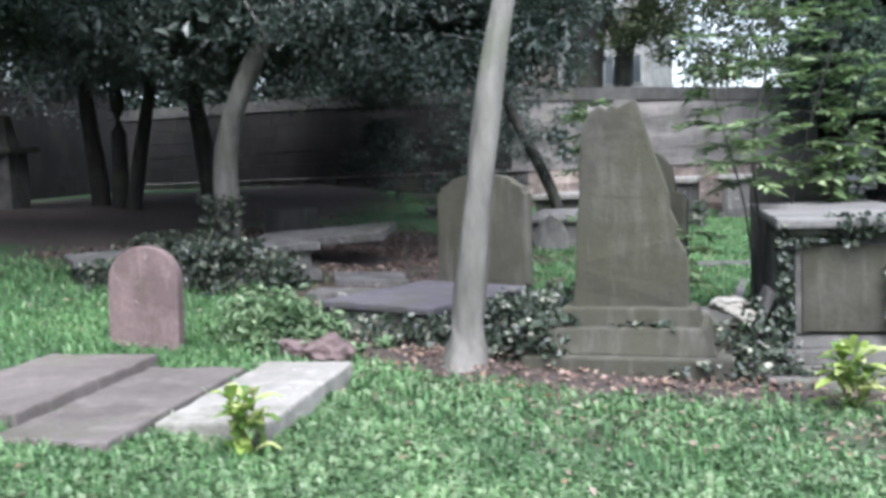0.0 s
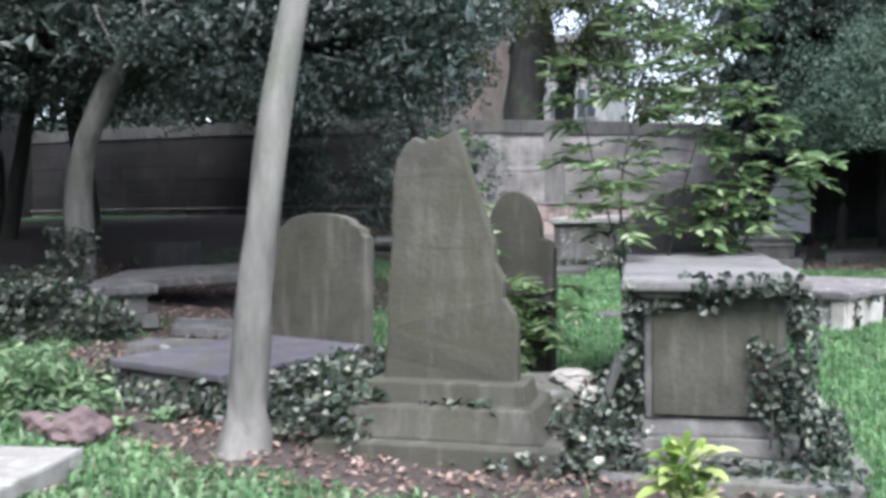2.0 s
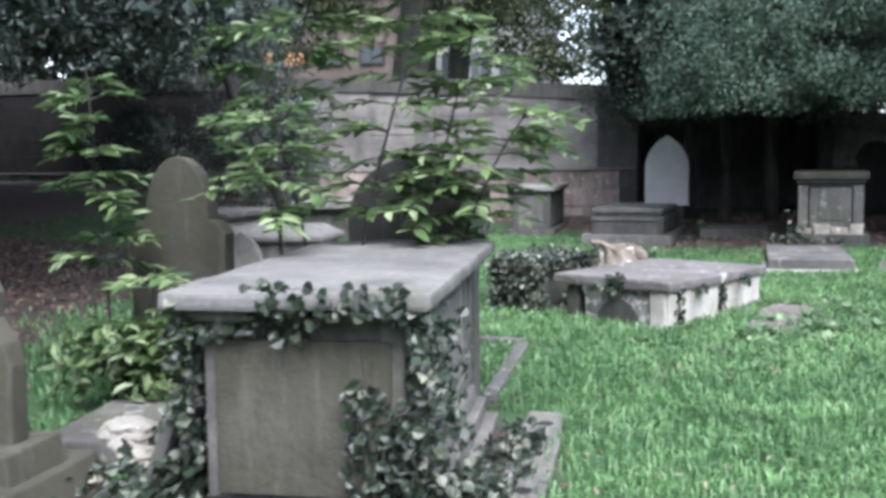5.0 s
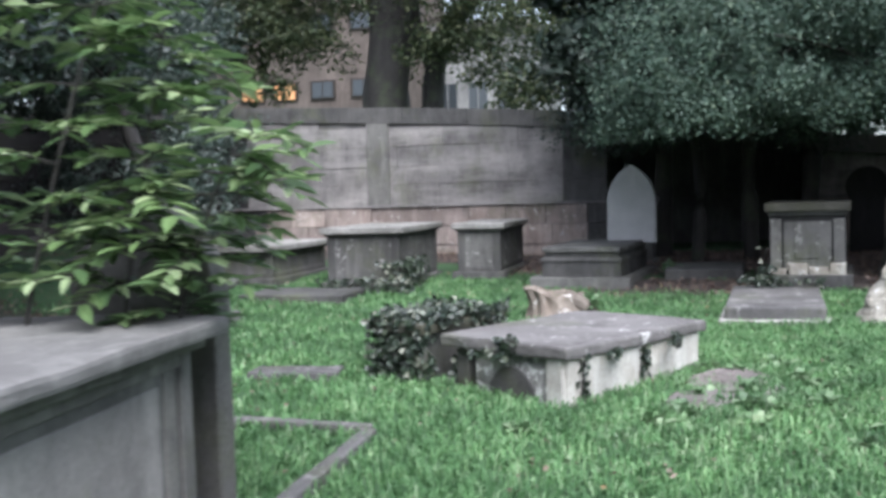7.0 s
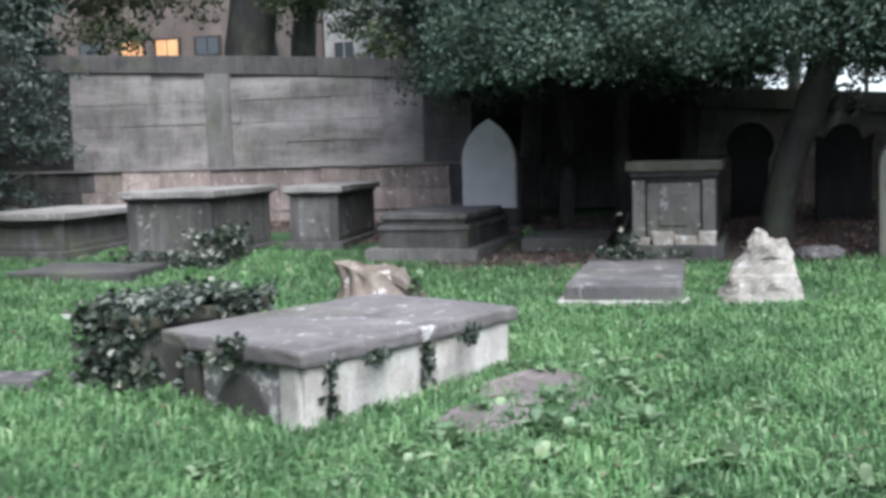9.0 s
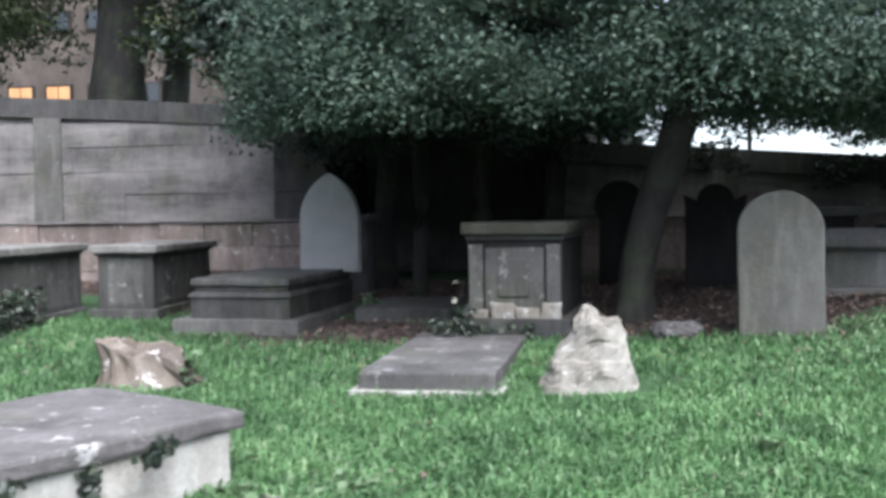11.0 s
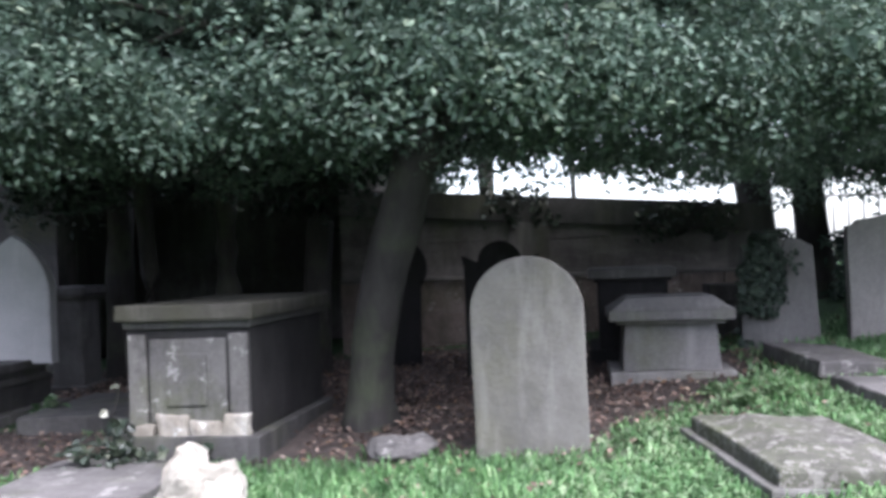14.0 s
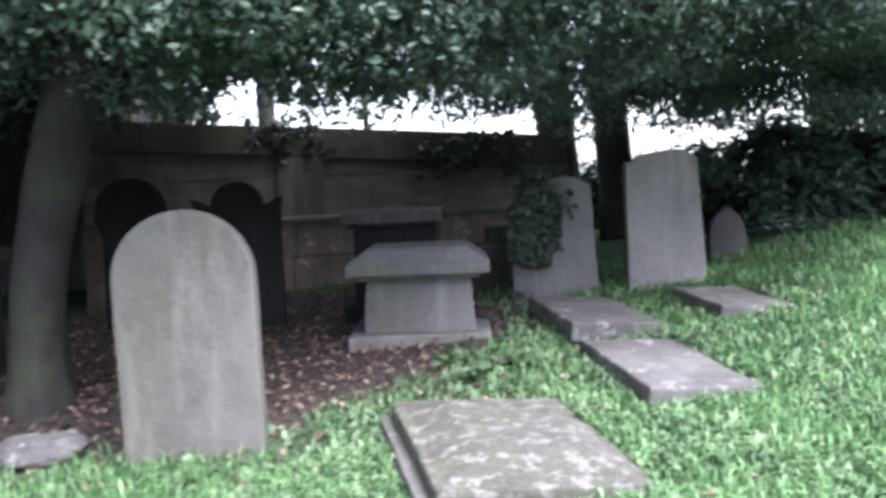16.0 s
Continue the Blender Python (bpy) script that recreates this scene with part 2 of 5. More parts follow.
def block(sx, sy, sz, z0=0.0, bevel=0.012, jitter=0.006, taper=1.0, seed=0.0, cell=0.16, x0=0.0, y0=0.0):
    """A worn block of stone, its base at z0, its foot centred on x0, y0."""
    bm = bmesh.new()
    bmesh.ops.create_cube(bm, size=1)
    for v in bm.verts:
        k = taper if v.co.z > 0 else 1.0
        v.co = Vector((v.co.x * sx * k, v.co.y * sy * k, (v.co.z + 0.5) * sz))
    if bevel:
        bmesh.ops.bevel(bm, geom=bm.edges[:], offset=min(bevel, 0.3 * min(sx, sy, sz)), segments=2, affect="EDGES", profile=0.6)
    if jitter:
        for axis, size in ((0, sx), (1, sy), (2, sz)):
            for k in range(1, int(size / cell)):
                co = Vector((0, 0, 0))
                co[axis] = (0 if axis == 2 else -size / 2) + size * k / int(size / cell)
                no = Vector((0, 0, 0))
                no[axis] = 1
                bmesh.ops.bisect_plane(bm, geom=bm.verts[:] + bm.edges[:] + bm.faces[:], plane_co=co, plane_no=no)
        for v in bm.verts:
            p = v.co * 5 + Vector((seed, seed * 1.7, seed * 0.6))
            v.co += noise.noise_vector(p) * jitter + noise.noise_vector(p * 3.1) * jitter * 0.5
    bmesh.ops.translate(bm, vec=(x0, y0, z0), verts=bm.verts)
    return bm


def slab_outline(points, thick, bevel=0.012, jitter=0.004, seed=0.0):
    """An upright slab from an outline in x and z, centred on y = 0."""
    bm = bmesh.new()
    vs = [bm.verts.new((x, -thick / 2, z)) for x, z in points]
    f = bm.faces.new(vs)
    r = bmesh.ops.extrude_face_region(bm, geom=[f])
    bmesh.ops.translate(bm, vec=(0, thick, 0), verts=[g for g in r["geom"] if isinstance(g, bmesh.types.BMVert)])
    bmesh.ops.recalc_face_normals(bm, faces=bm.faces[:])
    rim = [e for e in bm.edges if abs(e.verts[0].co.y - e.verts[1].co.y) < 1e-6]
    bmesh.ops.bevel(bm, geom=rim, offset=bevel, segments=2, affect="EDGES", profile=0.6)
    bmesh.ops.triangulate(bm, faces=[f for f in bm.faces if len(f.verts) > 8])
    zs = [z for _, z in points]
    z = min(zs) + 0.15
    while z < max(zs):
        bmesh.ops.bisect_plane(bm, geom=bm.verts[:] + bm.edges[:] + bm.faces[:], plane_co=(0, 0, z), plane_no=(0, 0, 1))
        z += 0.15
    for v in bm.verts:
        v.co += noise.noise_vector(v.co * 4 + Vector((seed, seed, seed))) * jitter
    return bm


def outline(style, w, h):
    """The outline of a headstone, half-width w / 2 on each side of x = 0."""
    a = w / 2
    pts = [(-a, 0), (a, 0)]
    if style == "round":
        s = h - a * 0.95
        pts += [(a * math.cos(t), s + a * 0.95 * math.sin(t)) for t in [math.pi * k / 16 for k in range(17)]]
    elif style == "gothic":
        s = h - w * 0.78
        r = w * 0.93
        arc = [(r * math.cos(t) - (r - a), s + r * math.sin(t)) for t in [math.acos((r - a) / r) * k / 9 for k in range(10)]]
        k = (h - s) / (arc[-1][1] - s)
        arc = [(x, s + (z - s) * k) for x, z in arc]
        pts += arc + [(-x, z) for x, z in arc[-2::-1]]
    elif style == "shoulder":
        pts += [(a, h * 0.84), (a * 0.93, h * 0.86), (a * 0.9, h * 0.9), (a * 0.72, h * 0.93)]
        pts += [(a * 0.72 * math.cos(t), h * 0.93 + h * 0.07 * math.sin(t)) for t in [math.pi * k / 10 for k in range(1, 10)]]
        pts += [(-a * 0.72, h * 0.93), (-a * 0.9, h * 0.9), (-a * 0.93, h * 0.86), (-a, h * 0.84)]
    elif style == "scroll":
        pts += [(a, h * 0.66), (a * 1.02, h * 0.72), (a * 0.86, h * 0.76), (a * 0.7, h * 0.77)]
        pts += [(a * 0.68 * math.cos(t), h * 0.77 + h * 0.23 * math.sin(t)) for t in [math.pi * k / 12 for k in range(0, 13)]]
        pts += [(-a * 0.7, h * 0.76), (-a * 0.86, h * 0.755), (-a * 1.02, h * 0.72), (-a, h * 0.66)]
    elif style == "ears":
        pts += [(a, h * 0.82), (a * 1.08, h * 0.9), (a * 0.95, h * 0.895), (a * 0.7, h * 0.86)]
        pts += [(a * 0.62 * math.cos(t), h * 0.86 + h * 0.14 * math.sin(t)) for t in [math.pi * k / 10 for k in range(0, 11)]]
        pts += [(-a * 0.7, h * 0.86), (-a * 0.95, h * 0.895), (-a * 1.08, h * 0.9), (-a, h * 0.82)]
    elif style == "disc":
        s = h - a
        pts = [(-a * 0.78, 0), (a * 0.78, 0), (a * 0.78, s - a * 0.75)]
        pts += [(a * math.cos(t), s + a * math.sin(t)) for t in [math.pi * (k / 18 * 1.42 - 0.21) for k in range(19)]]
        pts += [(-a * 0.78, s - a * 0.75)]
    elif style == "worn":
        pts += [(a * 0.93, h * 0.5), (a * 0.86, h * 0.93), (a * 0.7, h * 0.955), (a * 0.55, h * 0.99), (a * 0.2, h), (-a * 0.3, h * 0.98), (-a * 0.62, h * 0.97), (-a * 0.8, h * 0.92), (-a * 0.95, h * 0.93), (-a * 0.98, h * 0.5)]
    clean = []
    for p in pts:
        if not clean or math.hypot(p[0] - clean[-1][0], p[1] - clean[-1][1]) > 0.004:
            clean.append(p)
    return clean


def headstone(label, style, x, y, w, h, thick, material, turn=0.0, lean=0.0, tip=0.0, base=None, sink=0.08):
    bm = slab_outline(outline(style, w, h + sink), thick, seed=x * 3 + y)
    ob = link_mesh("headstone", bm, material)
    z = ground_z(x, y) if base is None else base
    ob.matrix_world = pose(x, y, z - sink, tip, lean, turn)
    return tagged(ob, label, "gravestone")


def thing(name, label, category, x=0.0, y=0.0, z=0.0, turn=0.0, group=""):
    e = new(name)
    e.empty_display_size = 0.1
    e.matrix_world = pose(x, y, z, 0, 0, turn)
    return tagged(e, label, category, group)


footprints = []


def chest_tomb(label, x, y, w, d, top, material, slab_material=None, turn=0.0, slab=0.08, over=0.07, foot=0.12, taper=1.0, panel="plain", z=None, body_material=None, hip=0.0):
    """A chest tomb: foot, body with corner posts and framed panels, and an overhanging top slab."""
    z = ground_z(x, y) - 0.06 if z is None else z
    h = top - z
    footprints.append((x, y, w, d, turn))
    body_material = body_material or material
    t = thing("chest_tomb", label, "tomb", x, y, z, turn)
    bw, bd = w - 2 * over, d - 2 * over
    if foot:
        part("foot", block(w, d, foot, 0, seed=x), material, t)
    bh = h - foot - slab
    part("body", block(bw - 0.02, bd - 0.02, bh + 0.004, foot - 0.002, taper=taper, seed=y), body_material, t)
    if panel != "none":
        post = 0.11
        for sx in (-1, 1):
            for sy in (-1, 1):
                part("corner_post", block(post, post, bh, foot, jitter=0.002, x0=sx * (bw - post) / 2, y0=sy * (bd - post) / 2), material, t)
        for sy in (-1, 1):
            part("rail", block(bw - 2 * post, 0.05, 0.07, foot, jitter=0.002, y0=sy * (bd / 2 - 0.027)), material, t)
            part("rail", block(bw - 2 * post, 0.05, 0.06, foot + bh - 0.062, jitter=0.002, y0=sy * (bd / 2 - 0.027)), material, t)
        for sx in (-1, 1):
            part("rail", block(0.05, bd - 2 * post, 0.07, foot, jitter=0.002, x0=sx * (bw / 2 - 0.027)), material, t)
            part("rail", block(0.05, bd - 2 * post, 0.06, foot + bh - 0.062, jitter=0.002, x0=sx * (bw / 2 - 0.027)), material, t)
    if slab > 0.06:
        part("moulding", block(bw + 0.05, bd + 0.05, 0.03, h - slab - 0.028, bevel=0.012, jitter=0.002), material, t)
    part("top_slab", block(w, d, slab - hip, h - slab + 0.002, bevel=0.016, jitter=0.007, seed=x + y), slab_material or material, t)
    if hip:
        part("hipped_top", block(w - 0.03, d - 0.03, hip, h - hip, bevel=0.01, taper=0.72, seed=x - y), slab_material or material, t)
    return t


def ledger(label, x, y, w, d, material, turn=0.0, thick=0.1, rise=0.07, tip=0.0, lean=0.0, rim=None, group="", cope=0.0):
    t = thing("ledger_slab", label, "grave slab", group=group)
    footprints.append((x, y, w, d, turn))
    t.matrix_world = pose(x, y, ground_z(x, y) + rise - thick, tip, lean, turn)
    part("slab", block(w, d, thick, 0, bevel=0.018, jitter=0.009, seed=x + 2 * y), material, t)
    if cope:
        part("coped_top", block(w - 0.05, d - 0.05, cope, thick - 0.004, bevel=0.012, jitter=0.016, taper=0.55, seed=x, cell=0.09), material, t, "mossy worn coped top")
    if rim:
        part("kerb_stone", block(w + 0.1, d + 0.1, 0.065, -0.02, bevel=0.012, jitter=0.006, seed=y), rim, t)
    return t


def tube(bm, pts, radii, sides=9, wob=0.0):
    rings = []
    for k, (p, r) in enumerate(zip(pts, radii)):
        a = Vector(pts[max(k - 1, 0)])
        b = Vector(pts[min(k + 1, len(pts) - 1)])
        q = (b - a).to_track_quat("Z", "Y")
        ring = []
        for i in range(sides):
            t = 2 * math.pi * i / sides
            rr = r * (1 + wob * noise.noise(Vector((math.cos(t) * 2 + p[0], math.sin(t) * 2 + p[1], p[2] * 1.5))))
            ring.append(bm.verts.new(Vector(p) + q @ Vector((rr * math.cos(t), rr * math.sin(t), 0))))
        rings.append(ring)
    for a, b in zip(rings, rings[1:]):
        for i in range(sides):
            bm.faces.new((a[i], a[(i + 1) % sides], b[(i + 1) % sides], b[i]))
    bm.faces.new(rings[0][::-1])
    bm.faces.new(rings[-1])


def smooth_path(pts, steps=4):
    """Points along a smooth curve through a few given ones."""
    out = []
    for k in range(len(pts) - 1):
        p0, p1, p2, p3 = (np.array(pts[min(max(k + j, 0), len(pts) - 1)], float) for j in (-1, 0, 1, 2))
        for s in range(steps):
            t = s / steps
            out.append(tuple(0.5 * (2 * p1 + (p2 - p0) * t + (2 * p0 - 5 * p1 + 4 * p2 - p3) * t * t + (3 * p1 - p0 - 3 * p2 + p3) * t ** 3)))
    return out + [tuple(pts[-1])]


def leaves(name, pos, nrm, size, width, material, parent=None, fold=0.12, rng=None, simple=False):
    """One mesh of many small folded leaves at the given places."""
    n = len(pos)
    rng = rng or np.random.default_rng(7)
    nrm = nrm / np.maximum(np.linalg.norm(nrm, axis=1, keepdims=True), 1e-6)
    r = rng.normal(size=(n, 3))
    u = np.cross(nrm, r)
    u /= np.maximum(np.linalg.norm(u, axis=1, keepdims=True), 1e-6)
    v = np.cross(nrm, u)
    s = np.broadcast_to(np.asarray(size, float), (n,))[:, None]
    w = s * width
    if simple:
        verts = np.stack([pos - u * s / 2, pos + v * w / 2 + nrm * s * fold, pos + u * s / 2, pos - v * w / 2 + nrm * s * fold], 1)
        me = bpy.data.meshes.new(name)
        me.from_pydata(verts.reshape(-1, 3), [], ((np.arange(n) * 4)[:, None] + [[0, 1, 2, 3]]).tolist())
        me.materials.append(material)
        ob = new(name, me)
        if parent:
            ob.parent = parent
        return ob
    verts = np.empty((n, 6, 3))
    verts[:, 0] = pos - u * s / 2
    verts[:, 1] = pos - u * s * 0.1 + v * w / 2 + nrm * s * fold
    verts[:, 2] = pos + u * s * 0.22 + v * w * 0.4 + nrm * s * fold * 0.8
    verts[:, 3] = pos + u * s / 2 - nrm * s * fold
    verts[:, 4] = pos + u * s * 0.22 - v * w * 0.4 + nrm * s * fold * 0.8
    verts[:, 5] = pos - u * s * 0.1 - v * w / 2 + nrm * s * fold
    base = (np.arange(n) * 6)[:, None]
    faces = np.concatenate([base + [[0, 3, 2, 1]], base + [[0, 5, 4, 3]]]).reshape(-1, 4)
    me = bpy.data.meshes.new(name)
    me.from_pydata(verts.reshape(-1, 3), [], faces.tolist())
    me.materials.append(material)
    ob = new(name, me)
    if parent:
        ob.parent = parent
    return ob


def clumps(centres, radii, per, rng, flat=0.8):
    """Places and outward directions of leaves round many small clumps."""
    c = np.repeat(np.asarray(centres), per, axis=0)
    r = np.repeat(np.asarray(radii), per)[:, None]
    d = rng.normal(size=c.shape)
    d /= np.linalg.norm(d, axis=1, keepdims=True)
    rad = r * rng.uniform(0.45, 1.08, (len(c), 1))
    p = c + d * rad * [1, 1, flat]
    n = d * 0.6 + rng.normal(size=c.shape) * 0.45 + [0, 0, 0.55]
    return p, n


def in_ellipsoids(blobs, count, rng, shell=0.55):
    """Clump centres spread through a few rounded masses (x, y, z, rx, ry, rz), denser near the outside."""
    vol = np.array([b[3] * b[4] * b[5] for b in blobs]) ** 0.8
    pick = rng.choice(len(blobs), count, p=vol / vol.sum())
    b = np.array(blobs)[pick]
    d = rng.normal(size=(count, 3))
    d /= np.linalg.norm(d, axis=1, keepdims=True)
    rad = rng.uniform(shell, 1.0, (count, 1))
    low = d[:, 2] < -0.1
    d[low, 2] = -rng.uniform(0.5, 1.0, low.sum())
    return b[:, :3] + d * rad * b[:, 3:]


def tree(label, trunk_pts, radii, blobs, clump_count, per, leaf, width, leaf_mat, bark, seed, clump_r=(0.28, 0.5), limbs=14, low=None, flat=0.8, extra_trunks=(), category="tree", inner=0, simple=False, inner_leaf=(0.11, 0.19)):
    rng = np.random.default_rng(seed)
    base = trunk_pts[0]
    t = thing("tree", label, category, *base)
    def stem(name, q, rr, sides, wob):
        bm = bmesh.new()
        tube(bm, q, rr, sides, wob)
        ob = link_mesh(name, bm, bark, True)
        ob.parent = t

    path = smooth_path([tuple(np.array(p) - base) for p in trunk_pts])
    stem("trunk", path, np.interp(np.linspace(0, 1, len(path)), np.linspace(0, 1, len(radii)), radii), 14, 0.3)
    for pts, ra, rb in extra_trunks:
        q = smooth_path([tuple(np.array(p) - base) for p in pts])
        stem("trunk", q, np.linspace(ra, rb, len(q)), 10, 0.25)
    cen = in_ellipsoids(blobs, clump_count, rng) - np.array(base)
    if low is not None:
        cen[:, 2] = np.maximum(cen[:, 2], low - base[2] + rng.uniform(0, 0.35, len(cen)))
    for k in range(limbs):
        end = cen[rng.integers(len(cen))]
        start = np.array(path[int(rng.uniform(0.75, 1) * (len(path) - 1))])
        mid = start * 0.5 + end * 0.5 + rng.normal(size=3) * 0.2 + [0, 0, 0.3]
        q = smooth_path([tuple(start), tuple(mid), tuple(end)], 3)
        stem("limb", q, np.linspace(radii[-1] * rng.uniform(0.3, 0.55), 0.01, len(q)), 6, 0.1)
    # Extra large leaves inside the crown are added to stop light leaking through.
    if inner:
        inner = int(inner * 3.0)
        ci = in_ellipsoids([(*b[:3], *(0.75 * v for v in b[3:])) for b in blobs], inner, rng, 0.0) - np.array(base)
        if low is not None:
            ci[:, 2] = np.maximum(ci[:, 2], low + 0.25 - base[2] + rng.uniform(0, 0.3, len(ci)))
        leaves("inner_foliage", ci, rng.normal(size=ci.shape) + [0, 0, 0.8], rng.uniform(*inner_leaf, inner), 0.6, leaf_mat, t, rng=rng, simple=True)
    p, n = clumps(cen, rng.uniform(*clump_r, len(cen)), per, rng, flat)
    keep = np.ones(len(p), bool) if low is None else p[:, 2] + base[2] > low - 0.12
    p, n = p[keep], n[keep]
    leaves("crown", p, n, rng.uniform(0.7, 1.3, len(p)) * leaf, width, leaf_mat, t, rng=rng, simple=simple)
    return t


def ivy(label, spots, per, leaf=0.05, seed=1, material=None):
    """An ivy growth: patches (centre, half sizes, facing) of overlapping leaves with a few runners under them."""
    rng = np.random.default_rng(seed)
    t = thing("ivy", label, "ivy")
    ps, ns = [], []
    for (c, half, face) in spots:
        n = int(per * (half[0] * half[1] + half[1] * half[2] + half[0] * half[2]) * 4) + 8
        p = np.array(c) + rng.uniform(-1, 1, (n, 3)) * np.array(half)
        edge = np.array([noise.noise(Vector(q) * 3.0 + Vector((seed, 0, 0))) for q in p])
        p = p[edge > -0.22]
        ps.append(p)
        ns.append(np.array(face) * 1.0 + rng.normal(size=p.shape) * 0.5)
        for k in range(2):
            a = np.array(c) + rng.uniform(-1, 1, 3) * np.array(half)
            b = np.array(c) + rng.uniform(-1, 1, 3) * np.array(half)
            q = smooth_path([tuple(a), tuple((a + b) / 2 + rng.normal(size=3) * 0.02), tuple(b)], 3)
            bm = bmesh.new()
            tube(bm, q, np.linspace(0.008, 0.003, len(q)), 5)
            link_mesh("stem", bm, M_BARKDK).parent = t
    p, n = np.concatenate(ps), np.concatenate(ns)
    leaves("foliage", p, n, rng.uniform(0.7, 1.35, len(p)) * leaf, 0.85, material or M_IVY, t, rng=rng)
    return t


# ---- ground ----
def litter_amount(x, y):
    """How far fallen leaves and bare soil replace the grass, 0 to 1."""
    v = 0.0
    for cx, cy, rx, ry, k in ((-1.6, 6.1, 2.1, 0.75, 1.0), (4.4, 18.6, 2.2, 2.0, 1.3), (1.6, 19.6, 3.0, 1.3, 1.2), (-6.5, 11.0, 3.2, 3.2, 1.1), (-3.9, 8.3, 1.1, 1.6, 0.9), (0.1, 7.6, 0.8, 1.2, 1.0), (-4.5, 20.3, 4.5, 0.8, 1.0), (1.4, 17.3, 1.7, 0.9, 0.7), (5.9, 17.6, 0.8, 0.8, 0.6), (5.6, 16.9, 0.9, 0.7, 0.55), (-11, 14, 3, 8, 1.2), (-0.6, 5.0, 2.4, 0.8, 0.38)):
        v = max(v, k * math.exp(-(((x - cx) / rx) ** 2 + ((y - cy) / ry) ** 2) ** 1.5))
    v += 0.32 * noise.noise(Vector((x * 1.3, y * 1.3, 3.0))) + 0.15 * noise.noise(Vector((x * 4, y * 4, 1.0)))
    return min(max(v, 0.0), 1.0)


fine_x, fine_y = np.arange(-13, 12.01, 0.2), np.arange(-3, 24.01, 0.2)
far_x = np.concatenate([[-900, -300, -100, -50, -30, -20], fine_x, [16, 22, 35, 60, 120, 300, 900]])
far_y = np.concatenate([[-900, -300, -100, -40, -20, -10], fine_y, [28, 34, 45, 70, 120, 300, 900]])
verts, lit = [], []
for yy in far_y:
    for xx in far_x:
        n = 0.02 * noise.noise(Vector((xx * 1.1, yy * 1.1, 0))) + 0.012 * noise.noise(Vector((xx * 3.7, yy * 3.7, 5)))
        verts.append((xx, yy, ground_z(xx, yy) + n))
        lit.append(litter_amount(xx, yy))
nx = len(far_x)
faces = [(r * nx + c, r * nx + c + 1, (r + 1) * nx + c + 1, (r + 1) * nx + c) for r in range(len(far_y) - 1) for c in range(nx - 1)]
me = bpy.data.meshes.new("ground")
me.from_pydata(verts, [], faces)
me.attributes.new("litter", "FLOAT", "POINT").data.foreach_set("value", lit)
m, nt, b = node_material("turf_and_soil", 0.95)
at = nt.nodes.new("ShaderNodeAttribute")
at.attribute_name = "litter"
turf = ramp(nt, noise_node(nt, 7, 6, 0.7), [(0.3, (0.024, 0.055, 0.02)), (0.6, (0.045, 0.105, 0.035)), (0.8, (0.066, 0.132, 0.048))])
soil = ramp(nt, noise_node(nt, 16, 6, 0.75), [(0.3, (0.03, 0.024, 0.021)), (0.55, (0.07, 0.053, 0.047)), (0.75, (0.14, 0.105, 0.092))])
nt.links.new(mix(nt, ramp(nt, at.outputs["Fac"], [(0.3, (0, 0, 0)), (0.6, (1, 1, 1))]), turf, soil), b.inputs["Base Color"])
bump(nt, b, noise_node(nt, 30, 5, 0.75), 0.9, 0.03)
me.materials.append(m)
me.shade_smooth()
tagged(new("ground", me), "uneven lawn with bare leaf-strewn soil under trees", "ground", kind="structure")

# ---- boundary wall: sooty ashlar, shade-black at the west, above a projecting plinth of pinkish stones ----
WALL_Y, WALL_X0, WALL_X1, LEDGE = 20.9, -17.0, 7.45, 1.27


def wall_top(x):
    return 2.43 - 0.072 * x if x > 0.45 else 2.69 - 0.078 * max(x, -13.0) - 0.003 * max(x, -13.0) ** 2


GAP_X0, GAP_X1 = 0.1, 3.12
bm = bmesh.new()
for x0, x1 in [(x, min(x + 1.0, GAP_X0)) for x in np.arange(WALL_X0, GAP_X0 - 0.01, 1.0)] + [(x, min(x + 1.0, WALL_X1)) for x in np.arange(GAP_X1, WALL_X1 - 0.01, 1.0)]:
    for ya, yb, za, zb in ((WALL_Y + 0.03, WALL_Y + 0.45, -0.3, None), (WALL_Y - 0.05, WALL_Y + 0.04, -0.3, LEDGE - 0.03)):
        t0, t1 = (wall_top(x0) - 0.27, wall_top(x1) - 0.27) if zb is None else (zb, zb)
        q = [bm.verts.new(p) for p in ((x0, ya, za), (x1, ya, za), (x1, yb, za), (x0, yb, za), (x0, ya, t0), (x1, ya, t1), (x1, yb, t1), (x0, yb, t0))]
        for f in ((0, 1, 5, 4), (1, 2, 6, 5), (2, 3, 7, 6), (3, 0, 4, 7), (4, 5, 6, 7), (3, 2, 1, 0)):
            bm.faces.new([q[i] for i in f])
wall = link_mesh("wall_north", bm, M_WALL)
tagged(wall, "tall soot-stained stone boundary wall, shade-black at its west end, with projecting base", "wall", kind="structure")


